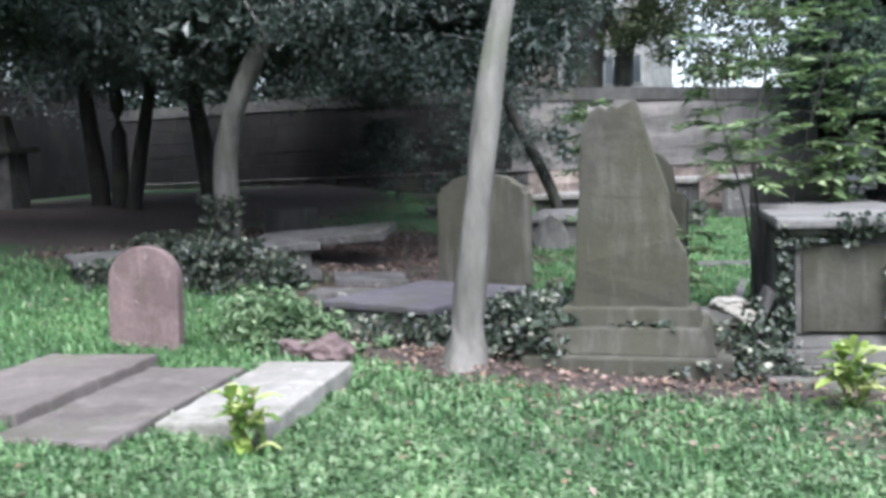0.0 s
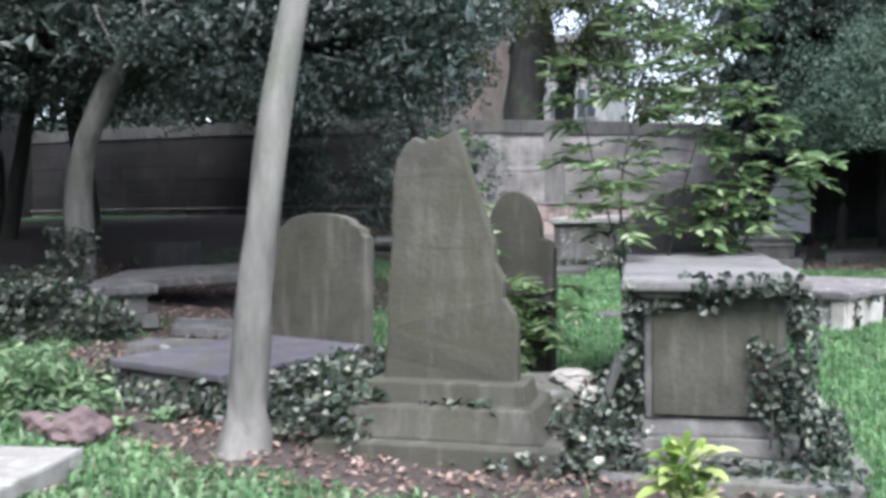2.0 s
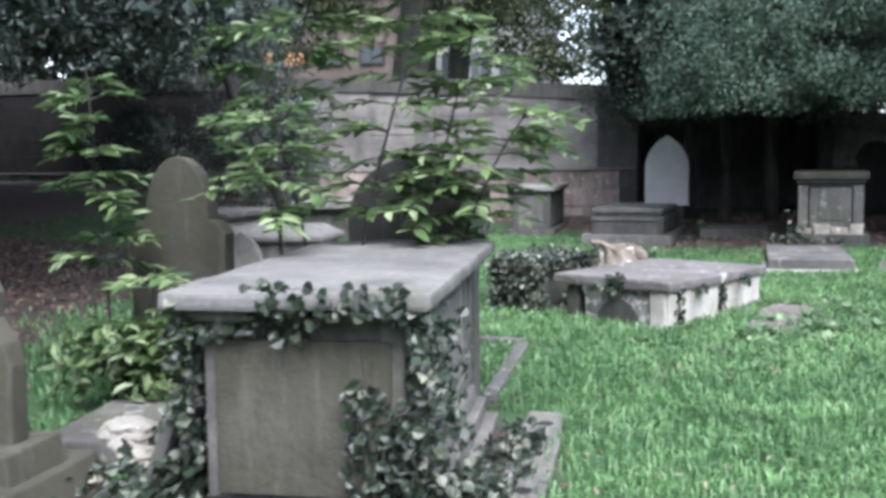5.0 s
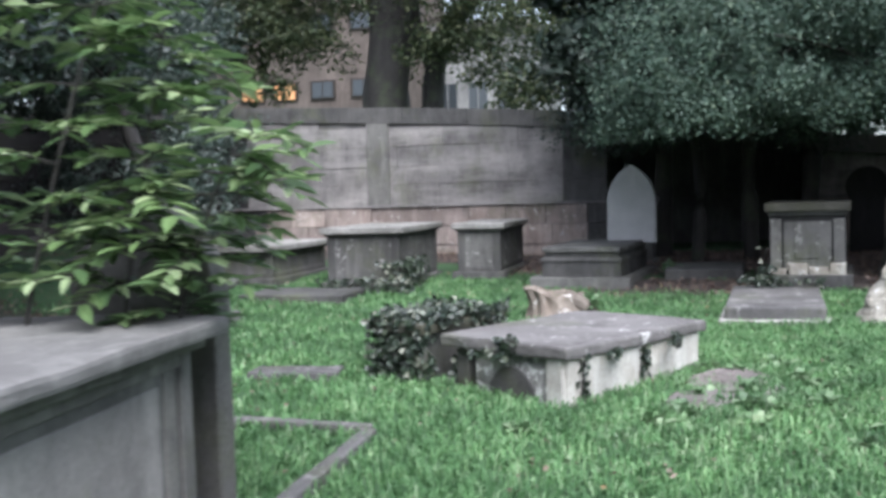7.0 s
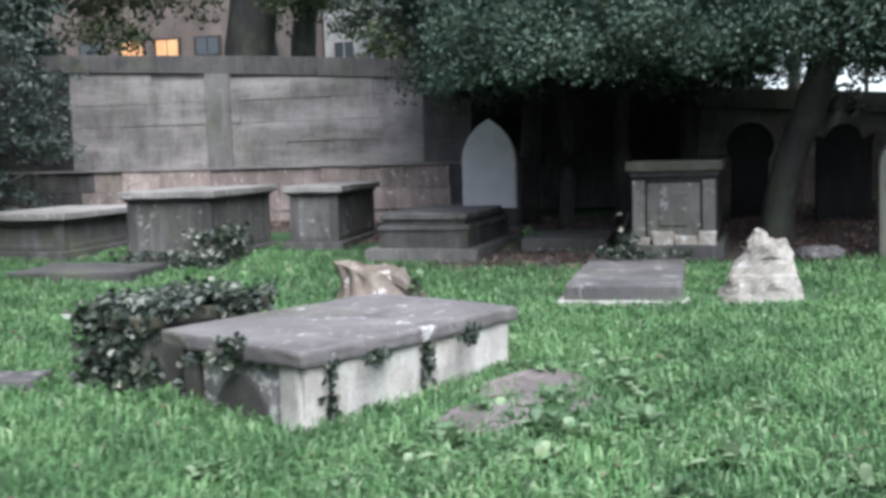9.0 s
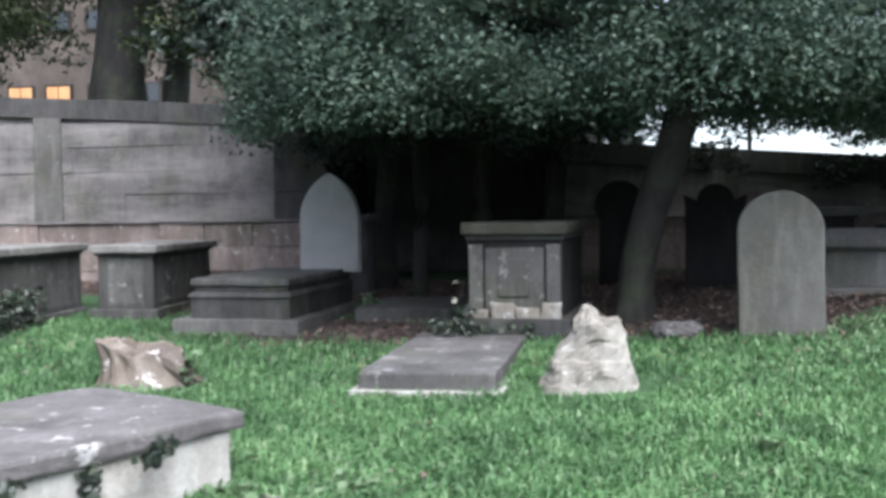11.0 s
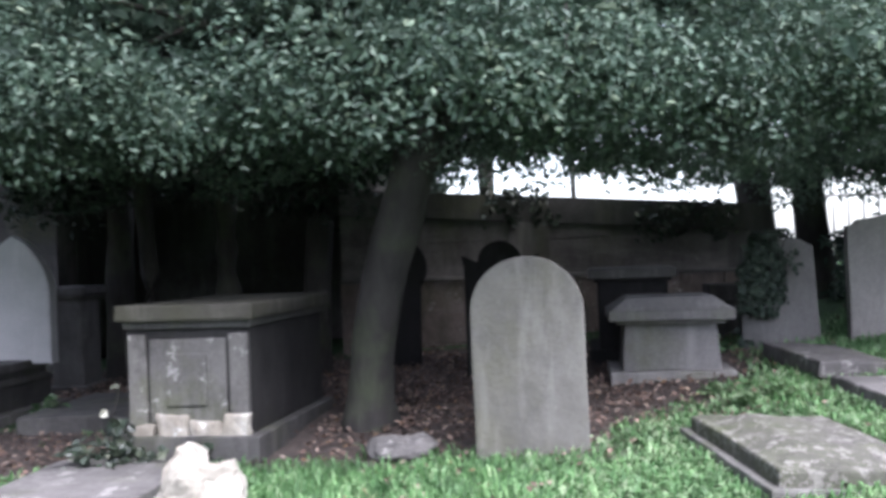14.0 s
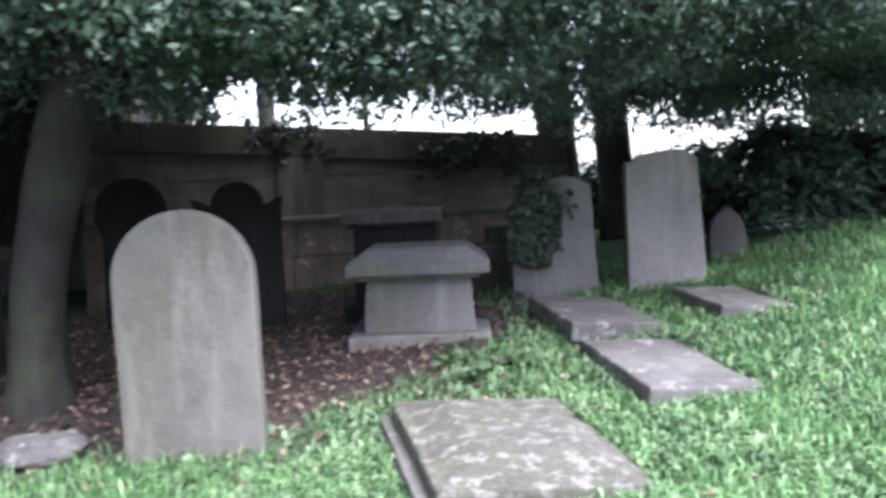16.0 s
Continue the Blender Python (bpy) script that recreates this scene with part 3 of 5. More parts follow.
def wall_stone(name, x0, x1, z0, z1a, z1b, face, back, material, rng, rough=0.004, z0b=None):
    """One dressed stone with a chamfered face; its top may slope."""
    c = 0.004
    z0b = z0 if z0b is None else z0b
    j = lambda: rng.uniform(-rough, rough)
    bm = bmesh.new()
    rings = []
    for y, d in ((back, 0.0), (face + c, 0.0), (face, c)):
        rings.append([bm.verts.new((x, y + (j() if d else 0), z)) for x, z in ((x0 + d, z0 + d), (x1 - d, z0b + d), (x1 - d, z1b - d), (x0 + d, z1a - d))])
    for a, b2 in zip(rings, rings[1:]):
        for i in range(4):
            bm.faces.new((a[i], a[(i + 1) % 4], b2[(i + 1) % 4], b2[i]))
    bm.faces.new(rings[-1])
    bmesh.ops.recalc_face_normals(bm, faces=bm.faces[:])
    return part(name, bm, material, wall)


for name, sx, sy, x, y in (("wall_recess_back", 3.9, 0.4, 1.6, 23.3), ("wall_recess_west", 0.42, 1.74, -0.11, 22.22), ("wall_recess_east", 0.42, 1.74, 3.33, 22.22)):
    side = link_mesh(name, block(sx, sy, 2.75, -0.3, bevel=0.015, jitter=0.012, cell=0.4, seed=x), M_MORTAR)
    side.matrix_world = pose(x, y, 0.0)
    tagged(side, "dark stone wall of a deep shaded recess", "wall", kind="structure")

# Roof slab is invented, hidden by foliage, to darken the recess.
side = link_mesh("ceiling_recess", block(3.88, 2.5, 0.25, 0.0, bevel=0.02, jitter=0.01, cell=0.5), M_DARK)
side.matrix_world = pose(1.6, 22.24, 2.454)
tagged(side, "added roof slab that keeps skylight out of the recess", "ceiling", kind="structure")

# Added closing wall; its near-black colour stands in for tree shade.
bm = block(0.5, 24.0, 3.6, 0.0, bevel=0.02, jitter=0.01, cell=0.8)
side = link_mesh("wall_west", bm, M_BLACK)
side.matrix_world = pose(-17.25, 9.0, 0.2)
tagged(side, "added stone boundary wall coloured near black for deep shade", "wall", kind="structure")

# Added wall behind the camera, never in view, cuts low skylight.
side = link_mesh("wall_south", block(60.0, 0.6, 6.5, 0.0, bevel=0.02, jitter=0.01, cell=2.0), M_MORTAR)
side.matrix_world = pose(0.0, -12.0, -0.2)
tagged(side, "unseen high stone wall added to block low skylight", "wall", kind="structure")
# Added wall out of view to the east, raised to limit low light.
side = link_mesh("wall_east", block(0.6, 34.0, 8.0, 0.0, bevel=0.02, jitter=0.01, cell=2.0), M_MORTAR)
side.matrix_world = pose(24.0, 8.0, 0.2)
tagged(side, "unseen stone wall added to block skylight from the east", "wall", kind="structure")
# Added wall out of view, keeps southern light off the left side.
side = link_mesh("wall_southwest", block(15.0, 0.6, 8.0, 0.0, bevel=0.02, jitter=0.01, cell=2.0), M_MORTAR)
side.matrix_world = pose(-14.0, -1.5, 0.0)
tagged(side, "unseen high stone wall added to shade the west side", "wall", kind="structure")

# ---- the far side of the wall ----
def house(label, x0, x1, y, z0, z1, wall_mat, rows, cols, lit, pane_mat, glow_mat, w=0.95, h=0.62, depth=8.0, frame_mat=None):
    t = thing("house", label, "house", (x0 + x1) / 2, y, z0)
    sx = x1 - x0
    part("wall", block(sx, depth, z1 - z0, 0, bevel=0.0, jitter=0.0, y0=depth / 2), wall_mat, t)
    part("roof", block(sx + 0.6, depth + 0.6, 0.4, z1 - z0, bevel=0.03, jitter=0.0, y0=depth / 2), M_MORTAR, t)
    for r, z in enumerate(rows):
        for c, x in enumerate(cols):
            on = (r, c) in lit
            win = part("window", block(w + 0.16, 0.1, h + 0.16, z - z0 - 0.08, bevel=0.01, jitter=0, x0=x - (x0 + x1) / 2, y0=-0.03), frame_mat or M_MORTAR, t, "lit window with dark frame" if on else "")
            for s in (-1, 1):
                part("pane", block(w / 2 - 0.05, 0.04, h, z - z0, bevel=0, jitter=0, x0=x - (x0 + x1) / 2 + s * w / 4, y0=-0.082), glow_mat if on else pane_mat, win)
    return t


m, nt, b = node_material("lit_room", 0.5)
b.inputs["Base Color"].default_value = (0.3, 0.15, 0.07, 1)
glow = ramp(nt, noise_node(nt, 2.0, 2), [(0.35, (0.9, 0.27, 0.06)), (0.62, (1.0, 0.6, 0.25))])
nt.links.new(glow, b.inputs["Emission Color"])
b.inputs["Emission Strength"].default_value = 0.2
M_LIT = m
m, nt, b = node_material("dark_glass", 0.08)
b.inputs["Base Color"].default_value = (0.03, 0.035, 0.04, 1)
M_PANE = m
M_BRICK = stone("brown_brickwork", (0.095, 0.075, 0.065), (0.15, 0.122, 0.105), streak=0.2, algae_at=0.9, lichen_at=0.9)
M_RENDER = stone("pale_render", (0.2, 0.195, 0.19), (0.28, 0.275, 0.265), streak=0.3, algae_at=0.85, lichen_at=0.9)
M_FRAME = stone("dark_window_frame", (0.03, 0.025, 0.022), (0.05, 0.04, 0.035), streak=0.1, algae_at=0.95, lichen_at=0.95)
house("brown brick house with two lit windows beyond the wall", -25.0, -11.6, 42.0, 0.5, 11.0, M_BRICK, (2.4, 5.5, 8.2), (-23.6, -21.5, -19.4, -17.62, -16.1, -14.4, -12.6), {(1, 3), (1, 4)}, M_PANE, M_LIT, frame_mat=M_FRAME)
house("pale rendered house half hidden by trees", -11.5, -7.0, 47.0, 0.5, 8.5, M_RENDER, (2.2, 5.0), (-10.6, -9.2, -7.9), set(), M_PANE, M_LIT, w=0.9, h=1.3, frame_mat=M_RENDER)

# ---- trees ----
g = ground_z
# Crown masses far to the west are out of view, added for shade.
tree("slender grey-barked tree rising from leaf litter, unseen wide crown added", [(-2.21, 5.8, 0.0), (-2.19, 5.86, 0.35), (-2.11, 5.83, 0.9), (-2.03, 5.86, 1.6), (-1.95, 5.92, 2.15), (-1.8, 6.05, 3.1), (-1.7, 6.3, 4.4)], [0.2, 0.108, 0.09, 0.083, 0.079, 0.07, 0.055],
     [(-2.6, 7.6, 5.0, 2.2, 1.6, 1.0), (-7.6, 7.2, 5.2, 2.8, 1.6, 1.2), (-11.0, 4.5, 5.4, 3.2, 3.4, 1.5), (-5.2, 6.2, 5.2, 2.2, 1.5, 1.0), (-8.0, 3.4, 5.6, 3.0, 2.0, 1.0)], 420, 45, 0.09, 0.45, M_HOLLY, M_BARK, 11, inner_leaf=(0.13, 0.21), limbs=10, inner=11000, simple=True)
tree("leaning pale-trunked evergreen with ivy at its foot", [(-6.75, 10.1, 0.3), (-6.72, 10.1, 0.95), (-6.68, 10.1, 1.8), (-6.4, 10.1, 2.5), (-6.0, 10.2, 3.2), (-5.4, 10.4, 4.0)], [0.17, 0.15, 0.13, 0.12, 0.1, 0.08],
     [(-6.6, 10.6, 4.0, 2.6, 1.7, 1.5), (-4.4, 10.5, 3.05, 2.0, 1.2, 0.85), (-3.3, 11.0, 3.3, 1.3, 1.2, 1.0), (-4.4, 11.8, 4.6, 2.4, 2.0, 1.4), (-8.5, 9.8, 3.9, 1.8, 1.2, 1.2), (-9.2, 8.2, 4.3, 2.2, 1.4, 1.2)], 760, 80, 0.075, 0.42, M_YEW, M_BARK, 12, inner_leaf=(0.15, 0.24), low=2.12, limbs=16, clump_r=(0.22, 0.42), inner=5000)
# Its broad upper mass and western mass are added to block light.
tree("dark many-stemmed evergreen in deep shade", [(-11.0, 13.0, 0.5), (-11.1, 13.0, 1.8), (-11.2, 13.0, 3.2), (-11.0, 13.2, 4.5)], [0.16, 0.13, 0.11, 0.08],
     [(-10.5, 12.6, 4.4, 2.6, 2.6, 1.5), (-8.2, 12.6, 4.2, 2.4, 2.2, 1.4), (-13.5, 11.5, 4.4, 3.0, 3.4, 1.6), (-9.0, 16.5, 4.4, 4.0, 3.4, 1.6), (-13.5, 17.0, 4.4, 3.5, 3.6, 1.6), (-6.0, 14.5, 4.4, 2.4, 3.0, 1.3), (-9.8, 19.3, 4.1, 2.6, 1.6, 1.2), (-8.2, 16.6, 4.2, 1.8, 2.2, 1.2), (-10.0, 13.5, 5.0, 5.0, 6.3, 1.0), (-16.2, 8.6, 4.8, 3.0, 4.4, 1.7)], 950, 50, 0.095, 0.45, M_YEW, M_BARKDK, 13, inner_leaf=(0.17, 0.27), low=2.4, limbs=12, inner=17000, simple=True,
     extra_trunks=(([(-10.7, 13, 0.5), (-10.6, 13, 1.8), (-10.6, 13, 3.2)], 0.15, 0.1), ([(-10.5, 13, 0.5), (-10.3, 13, 1.4), (-9.85, 13, 3.2)], 0.13, 0.1), ([(-8.9, 13, 0.5), (-8.95, 13, 1.6), (-9.2, 13, 3.2)], 0.16, 0.12)))
tree("bushy evergreen with a dark leaning stem before the wall", [(-3.75, 15.0, 0.25), (-3.85, 15.0, 0.8), (-4.15, 15.0, 1.5), (-4.5, 15.0, 2.2), (-4.9, 15.1, 3.2)], [0.11, 0.09, 0.085, 0.08, 0.06],
     [(-3.65, 14.6, 1.8, 0.5, 0.5, 0.55), (-5.0, 14.8, 3.5, 1.3, 1.2, 0.8), (-5.6, 14.8, 4.0, 2.0, 1.5, 1.0)], 190, 65, 0.07, 0.42, M_YEW, M_BARKDK, 14, limbs=8, clump_r=(0.16, 0.3), inner=250)
tree("broad holly leaning over dark tombs", [(3.87, 17.63, 0.2), (3.9, 17.6, 0.55), (3.95, 17.52, 0.95), (4.07, 17.42, 1.4), (4.2, 17.33, 1.8), (4.34, 17.3, 2.3), (4.5, 17.5, 3.3)], [0.26, 0.165, 0.14, 0.14, 0.15, 0.155, 0.11],
     [(2.3, 16.9, 3.0, 1.9, 1.6, 1.1), (1.6, 16.2, 2.5, 1.1, 0.8, 0.75), (4.6, 16.8, 3.1, 2.1, 1.6, 1.0), (5.3, 16.4, 2.75, 1.5, 0.9, 0.6), (5.7, 17.1, 2.5, 1.7, 0.7, 0.4), (6.9, 17.2, 3.1, 1.7, 1.6, 0.9), (4.2, 17.9, 4.6, 3.2, 2.2, 1.3), (6.2, 18.4, 3.9, 2.0, 1.2, 0.9)], 1180, 150, 0.05, 0.52, M_HOLLY, M_BARKDK, 15, low=2.06, limbs=14, clump_r=(0.2, 0.42), inner=2400, simple=True)
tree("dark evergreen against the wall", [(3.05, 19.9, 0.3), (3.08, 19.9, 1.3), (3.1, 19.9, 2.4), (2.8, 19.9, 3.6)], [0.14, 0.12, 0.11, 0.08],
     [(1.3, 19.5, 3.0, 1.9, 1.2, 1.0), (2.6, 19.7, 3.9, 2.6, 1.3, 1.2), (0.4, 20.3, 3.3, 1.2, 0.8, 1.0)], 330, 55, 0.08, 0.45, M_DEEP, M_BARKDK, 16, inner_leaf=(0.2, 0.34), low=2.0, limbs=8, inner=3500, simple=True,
     extra_trunks=(([(1.55, 19.6, 0.3), (1.6, 19.6, 1.4), (1.5, 19.6, 2.8)], 0.1, 0.07), ([(2.3, 19.8, 0.3), (2.25, 19.8, 1.6), (2.3, 19.8, 2.8)], 0.12, 0.09)))
tree("evergreen with drooping blue-green sprays", [(8.05, 21.4, 0.7), (8.0, 21.4, 1.5), (7.95, 21.4, 2.4), (7.9, 21.3, 3.8)], [0.2, 0.17, 0.15, 0.1],
     [(8.3, 17.9, 3.1, 1.6, 1.5, 0.95), (9.6, 19.0, 3.2, 1.7, 1.6, 1.1), (8.4, 20.3, 3.9, 1.8, 1.5, 1.2), (11.2, 20.5, 3.2, 1.8, 1.8, 1.4)], 1000, 110, 0.065, 0.4, M_SPRAY, M_BARKDK, 17, low=2.0, limbs=10, clump_r=(0.25, 0.52), flat=0.35, inner=1100, simple=True,
     extra_trunks=(([(7.55, 21.6, 0.7), (7.48, 21.6, 1.8), (7.4, 21.6, 3.4)], 0.22, 0.15), ([(10.6, 22.5, 1.0), (10.5, 22.5, 2.0), (10.4, 22.5, 3.6)], 0.16, 0.12)))
tree("tall thick-trunked tree beyond the wall", [(-6.0, 27.0, 0.6), (-5.95, 27.0, 3.0), (-5.75, 27.0, 6.0), (-5.4, 27.2, 9.0)], [0.6, 0.54, 0.5, 0.38],
     [(-6.5, 26.5, 7.6, 4.0, 2.5, 2.2), (-3.0, 27.0, 6.4, 2.4, 2.0, 2.2), (-0.9, 25.0, 4.7, 1.9, 1.5, 1.9), (-9.0, 26, 6.6, 1.8, 2.0, 2.2), (2.0, 26.0, 5.6, 2.4, 1.6, 1.8), (-3.2, 26.5, 4.6, 1.3, 1.0, 0.9), (-8.6, 26.0, 4.6, 1.0, 1.0, 1.0), (-2.0, 25.5, 4.0, 1.2, 0.8, 0.9), (-4.0, 26.0, 5.4, 1.4, 1.0, 1.0), (-7.4, 26.0, 5.6, 1.2, 1.0, 1.1)], 820, 60, 0.13, 0.5, M_FARLEAF, M_BARKDK, 18, limbs=20, clump_r=(0.3, 0.65), inner=1800, simple=True,
     extra_trunks=(([(-4.7, 27.4, 0.6), (-4.9, 27.4, 3.5), (-4.6, 27.4, 5.0), (-3.6, 27.4, 6.4)], 0.3, 0.2), ([(-4.8, 27.4, 4.2), (-5.3, 27.4, 5.6), (-5.3, 27.4, 7.5)], 0.2, 0.12)))

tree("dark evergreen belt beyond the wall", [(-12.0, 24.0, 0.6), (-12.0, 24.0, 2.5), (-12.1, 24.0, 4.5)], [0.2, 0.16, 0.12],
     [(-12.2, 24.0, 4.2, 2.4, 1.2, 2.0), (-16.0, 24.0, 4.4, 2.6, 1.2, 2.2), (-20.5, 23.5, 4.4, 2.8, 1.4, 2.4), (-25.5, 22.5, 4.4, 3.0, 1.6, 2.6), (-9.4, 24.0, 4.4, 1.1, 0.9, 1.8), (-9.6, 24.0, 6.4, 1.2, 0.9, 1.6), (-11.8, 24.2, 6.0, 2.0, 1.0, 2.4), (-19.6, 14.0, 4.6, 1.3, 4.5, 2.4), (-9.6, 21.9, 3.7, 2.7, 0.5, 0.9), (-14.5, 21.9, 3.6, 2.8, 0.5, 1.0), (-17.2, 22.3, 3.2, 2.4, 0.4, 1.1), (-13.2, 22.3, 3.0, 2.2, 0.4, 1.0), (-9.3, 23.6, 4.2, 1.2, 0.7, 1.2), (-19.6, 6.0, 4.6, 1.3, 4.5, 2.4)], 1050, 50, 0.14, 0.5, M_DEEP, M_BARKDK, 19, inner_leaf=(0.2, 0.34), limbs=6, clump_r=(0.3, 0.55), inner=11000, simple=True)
tree("dark spreading evergreen behind the wall", [(4.62, 22.2, 0.7), (4.6, 22.2, 2.5), (4.7, 22.0, 4.0)], [0.1, 0.09, 0.08],
     [(4.9, 18.7, 2.9, 1.9, 0.9, 0.55), (7.0, 20.0, 2.75, 1.8, 0.9, 0.6), (9.3, 20.5, 2.6, 2.0, 0.9, 0.75), (11.6, 21.3, 2.8, 1.8, 1.2, 1.1), (8.0, 22.6, 3.0, 2.0, 0.8, 0.8), (5.6, 19.6, 2.55, 1.5, 0.5, 0.25), (7.6, 19.6, 2.3, 1.3, 0.5, 0.35), (8.9, 19.4, 2.2, 1.2, 0.5, 0.4), (10.2, 19.6, 2.2, 1.2, 0.6, 0.45), (3.9, 20.2, 3.1, 1.0, 0.5, 0.5), (5.9, 17.3, 2.16, 0.55, 0.3, 0.2), (6.7, 17.5, 2.25, 0.6, 0.3, 0.24), (5.1, 17.6, 2.3, 0.5, 0.3, 0.16), (7.5, 18.2, 2.3, 0.6, 0.3, 0.22), (4.6, 20.5, 2.5, 0.6, 0.25, 0.28), (5.6, 20.6, 2.42, 0.6, 0.25, 0.24), (6.6, 20.6, 2.3, 0.6, 0.25, 0.26), (3.9, 20.3, 2.4, 0.5, 0.25, 0.3), (4.7, 17.2, 2.16, 0.45, 0.25, 0.14), (5.2, 17.15, 2.12, 0.5, 0.25, 0.14), (5.7, 17.2, 2.08, 0.5, 0.25, 0.15), (6.3, 17.3, 2.06, 0.5, 0.25, 0.15), (7.0, 18.0, 2.12, 0.5, 0.3, 0.18)], 960, 80, 0.065, 0.42, M_SPRAY, M_BARKDK, 20, limbs=10, clump_r=(0.2, 0.4), flat=0.45, inner=250, simple=True,
     extra_trunks=(([(5.62, 22.4, 0.7), (5.6, 22.4, 2.5), (5.6, 22.4, 4.0)], 0.03, 0.03),))
# The topmost crown mass is added above the view to deepen shade.
tree("tall evergreen over the dark tombs, upper canopy added", [(1.0, 20.3, 0.3), (1.05, 20.3, 1.8), (1.1, 20.2, 3.4), (1.3, 20.0, 5.0)], [0.14, 0.12, 0.1, 0.08],
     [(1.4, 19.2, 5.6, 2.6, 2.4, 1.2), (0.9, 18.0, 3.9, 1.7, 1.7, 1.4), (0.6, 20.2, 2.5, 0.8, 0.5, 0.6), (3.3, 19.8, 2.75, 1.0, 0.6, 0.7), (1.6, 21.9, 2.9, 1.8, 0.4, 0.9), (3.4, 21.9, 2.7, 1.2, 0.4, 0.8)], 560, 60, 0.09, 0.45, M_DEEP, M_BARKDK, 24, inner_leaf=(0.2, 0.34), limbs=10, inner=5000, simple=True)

# ---- monuments near the start of the walk ----
foot = []


def keep_clear(x0, x1, y0, y1):
    foot.append((x0, x1, y0, y1))


ledger("grey worn grave slab sunk in the lawn", -4.1, 4.1, 0.74, 1.4, M_BROWN, 9, 0.12, 0.05, group="row of three slabs")
ledger("grey-brown grave slab sunk in the lawn", -3.43, 4.06, 0.63, 1.55, M_BROWN, 9, 0.12, 0.04, group="row of three slabs")
ledger("pale lichen-spotted grave slab with thick edge", -2.84, 4.42, 0.56, 1.4, M_PALESLAB, 9, 0.16, 0.09, group="row of three slabs")
headstone("small pinkish red headstone with rounded top", "round", -4.33, 5.36, 0.5, 0.68, 0.1, M_PINK, 12, 1.5, -2)
keep_clear(-4.6, -4.05, 5.25, 5.5)

# ivy-clad chest tomb and broken slabs in the shade
chest_tomb("low ivy-covered chest tomb under dark trees", -5.86, 8.12, 2.35, 0.95, 0.72, M_GREY, M_LEDGER, 47, panel="none")
ledger("tilted broken grave slab", -5.6, 10.35, 1.7, 0.95, M_LEDGER, 12, 0.1, 0.34, 4, -3)
ledger("broken slab lying on the soil", -4.35, 9.0, 0.75, 0.6, M_LEDGER, 30, 0.09, 0.09, 2, 4)
ledger("broken slab lying on the soil", -4.0, 8.1, 0.95, 0.5, M_LEDGER, 12, 0.09, 0.08, -2, 2)
t = thing("stone_block", "dark square stone block beside ivy", "stone block", -7.15, 12.4, g(-7.15, 12.4) - 0.05, 5)
part("block", block(0.62, 0.5, 0.45), M_DARK, t)
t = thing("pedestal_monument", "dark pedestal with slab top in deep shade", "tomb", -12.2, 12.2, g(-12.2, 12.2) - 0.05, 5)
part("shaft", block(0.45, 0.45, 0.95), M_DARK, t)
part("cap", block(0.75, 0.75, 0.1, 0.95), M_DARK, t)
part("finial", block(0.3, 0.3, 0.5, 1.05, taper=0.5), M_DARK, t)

# low tomb with purple slate top, headstone on its far side
chest_tomb("low tomb with purplish slate top among ivy", -2.97, 7.13, 1.12, 1.32, 0.43, M_GREY, M_PURPLE, -18, slab=0.06, over=0.04, foot=0.0, panel="none")
headstone("grey-green headstone with stepped shoulders", "shoulder", -2.73, 7.87, 0.94, 1.01, 0.1, M_OLIVE, -18, 0, -2, base=0.34)

# tall broken headstone on a stepped base
t = thing("tall_monument", "tall broken headstone with ragged slanting edge on steps", "gravestone", -1.22, 6.4, 0.02, 3)
ragged = [(-0.38, 0.40), (0.385, 0.40), (0.385, 0.72), (0.37, 0.80), (0.31, 0.89), (0.315, 0.98), (0.27, 1.08), (0.265, 1.18), (0.205, 1.36), (0.145, 1.55), (0.1, 1.7), (0.06, 1.8), (0.02, 1.78), (-0.05, 1.745), (-0.09, 1.765), (-0.12, 1.735), (-0.17, 1.765), (-0.22, 1.73), (-0.275, 1.65), (-0.3, 1.55), (-0.32, 1.2), (-0.355, 0.72)]
part("headstone", slab_outline(ragged, 0.1, 0.014, 0.008), M_OLIVE, t)
part("socket_stone", block(0.92, 0.34, 0.12, 0.32, taper=0.95), M_OLIVE, t)
part("upper_step", block(1.12, 0.62, 0.17, 0.16, taper=0.9), M_OLIVE, t)
part("lower_step", block(1.32, 0.82, 0.18, -0.02), M_OLIVE, t)
keep_clear(-1.9, -0.5, 6.0, 6.85)


def rubble(label, x, y, size, material, z=None, flat=0.55, seed=0, sink=0.3, stretch=(1, 1, 1), turn=0.0, name="loose_stone"):
    bm = bmesh.new()
    bmesh.ops.create_icosphere(bm, subdivisions=4, radius=size / 2)
    for v in bm.verts:
        p = v.co / size * 2.2 + Vector((seed * 3.1, seed, seed * 1.3))
        k = 1 + 0.38 * noise.noise(p) + 0.2 * noise.noise(p * 2.3)
        c = noise.cell_vector(p * 0.9) * 0.14 * size
        v.co = Vector((v.co.x * k * stretch[0], v.co.y * k * stretch[1], v.co.z * k * flat * stretch[2])) + c * 0.3 + noise.noise_vector(p * 6) * size * 0.02
    ob = link_mesh(name, bm, material)
    ob.matrix_world = pose(x, y, (g(x, y) if z is None else z) + size * flat * (0.5 - sink), 0, 0, turn)
    return tagged(ob, label, "stone")


rubble("pale broken stone lump behind the tall headstone", -0.62, 6.75, 0.24, M_ROCK, 0.38, 0.5, 2)
rubble("reddish broken stone among dead leaves", -3.06, 5.55, 0.34, M_PINK, None, 0.6, 12, 0.25)
rubble("small reddish stone among dead leaves", -3.34, 5.66, 0.24, M_PINK, None, 0.6, 15, 0.25)
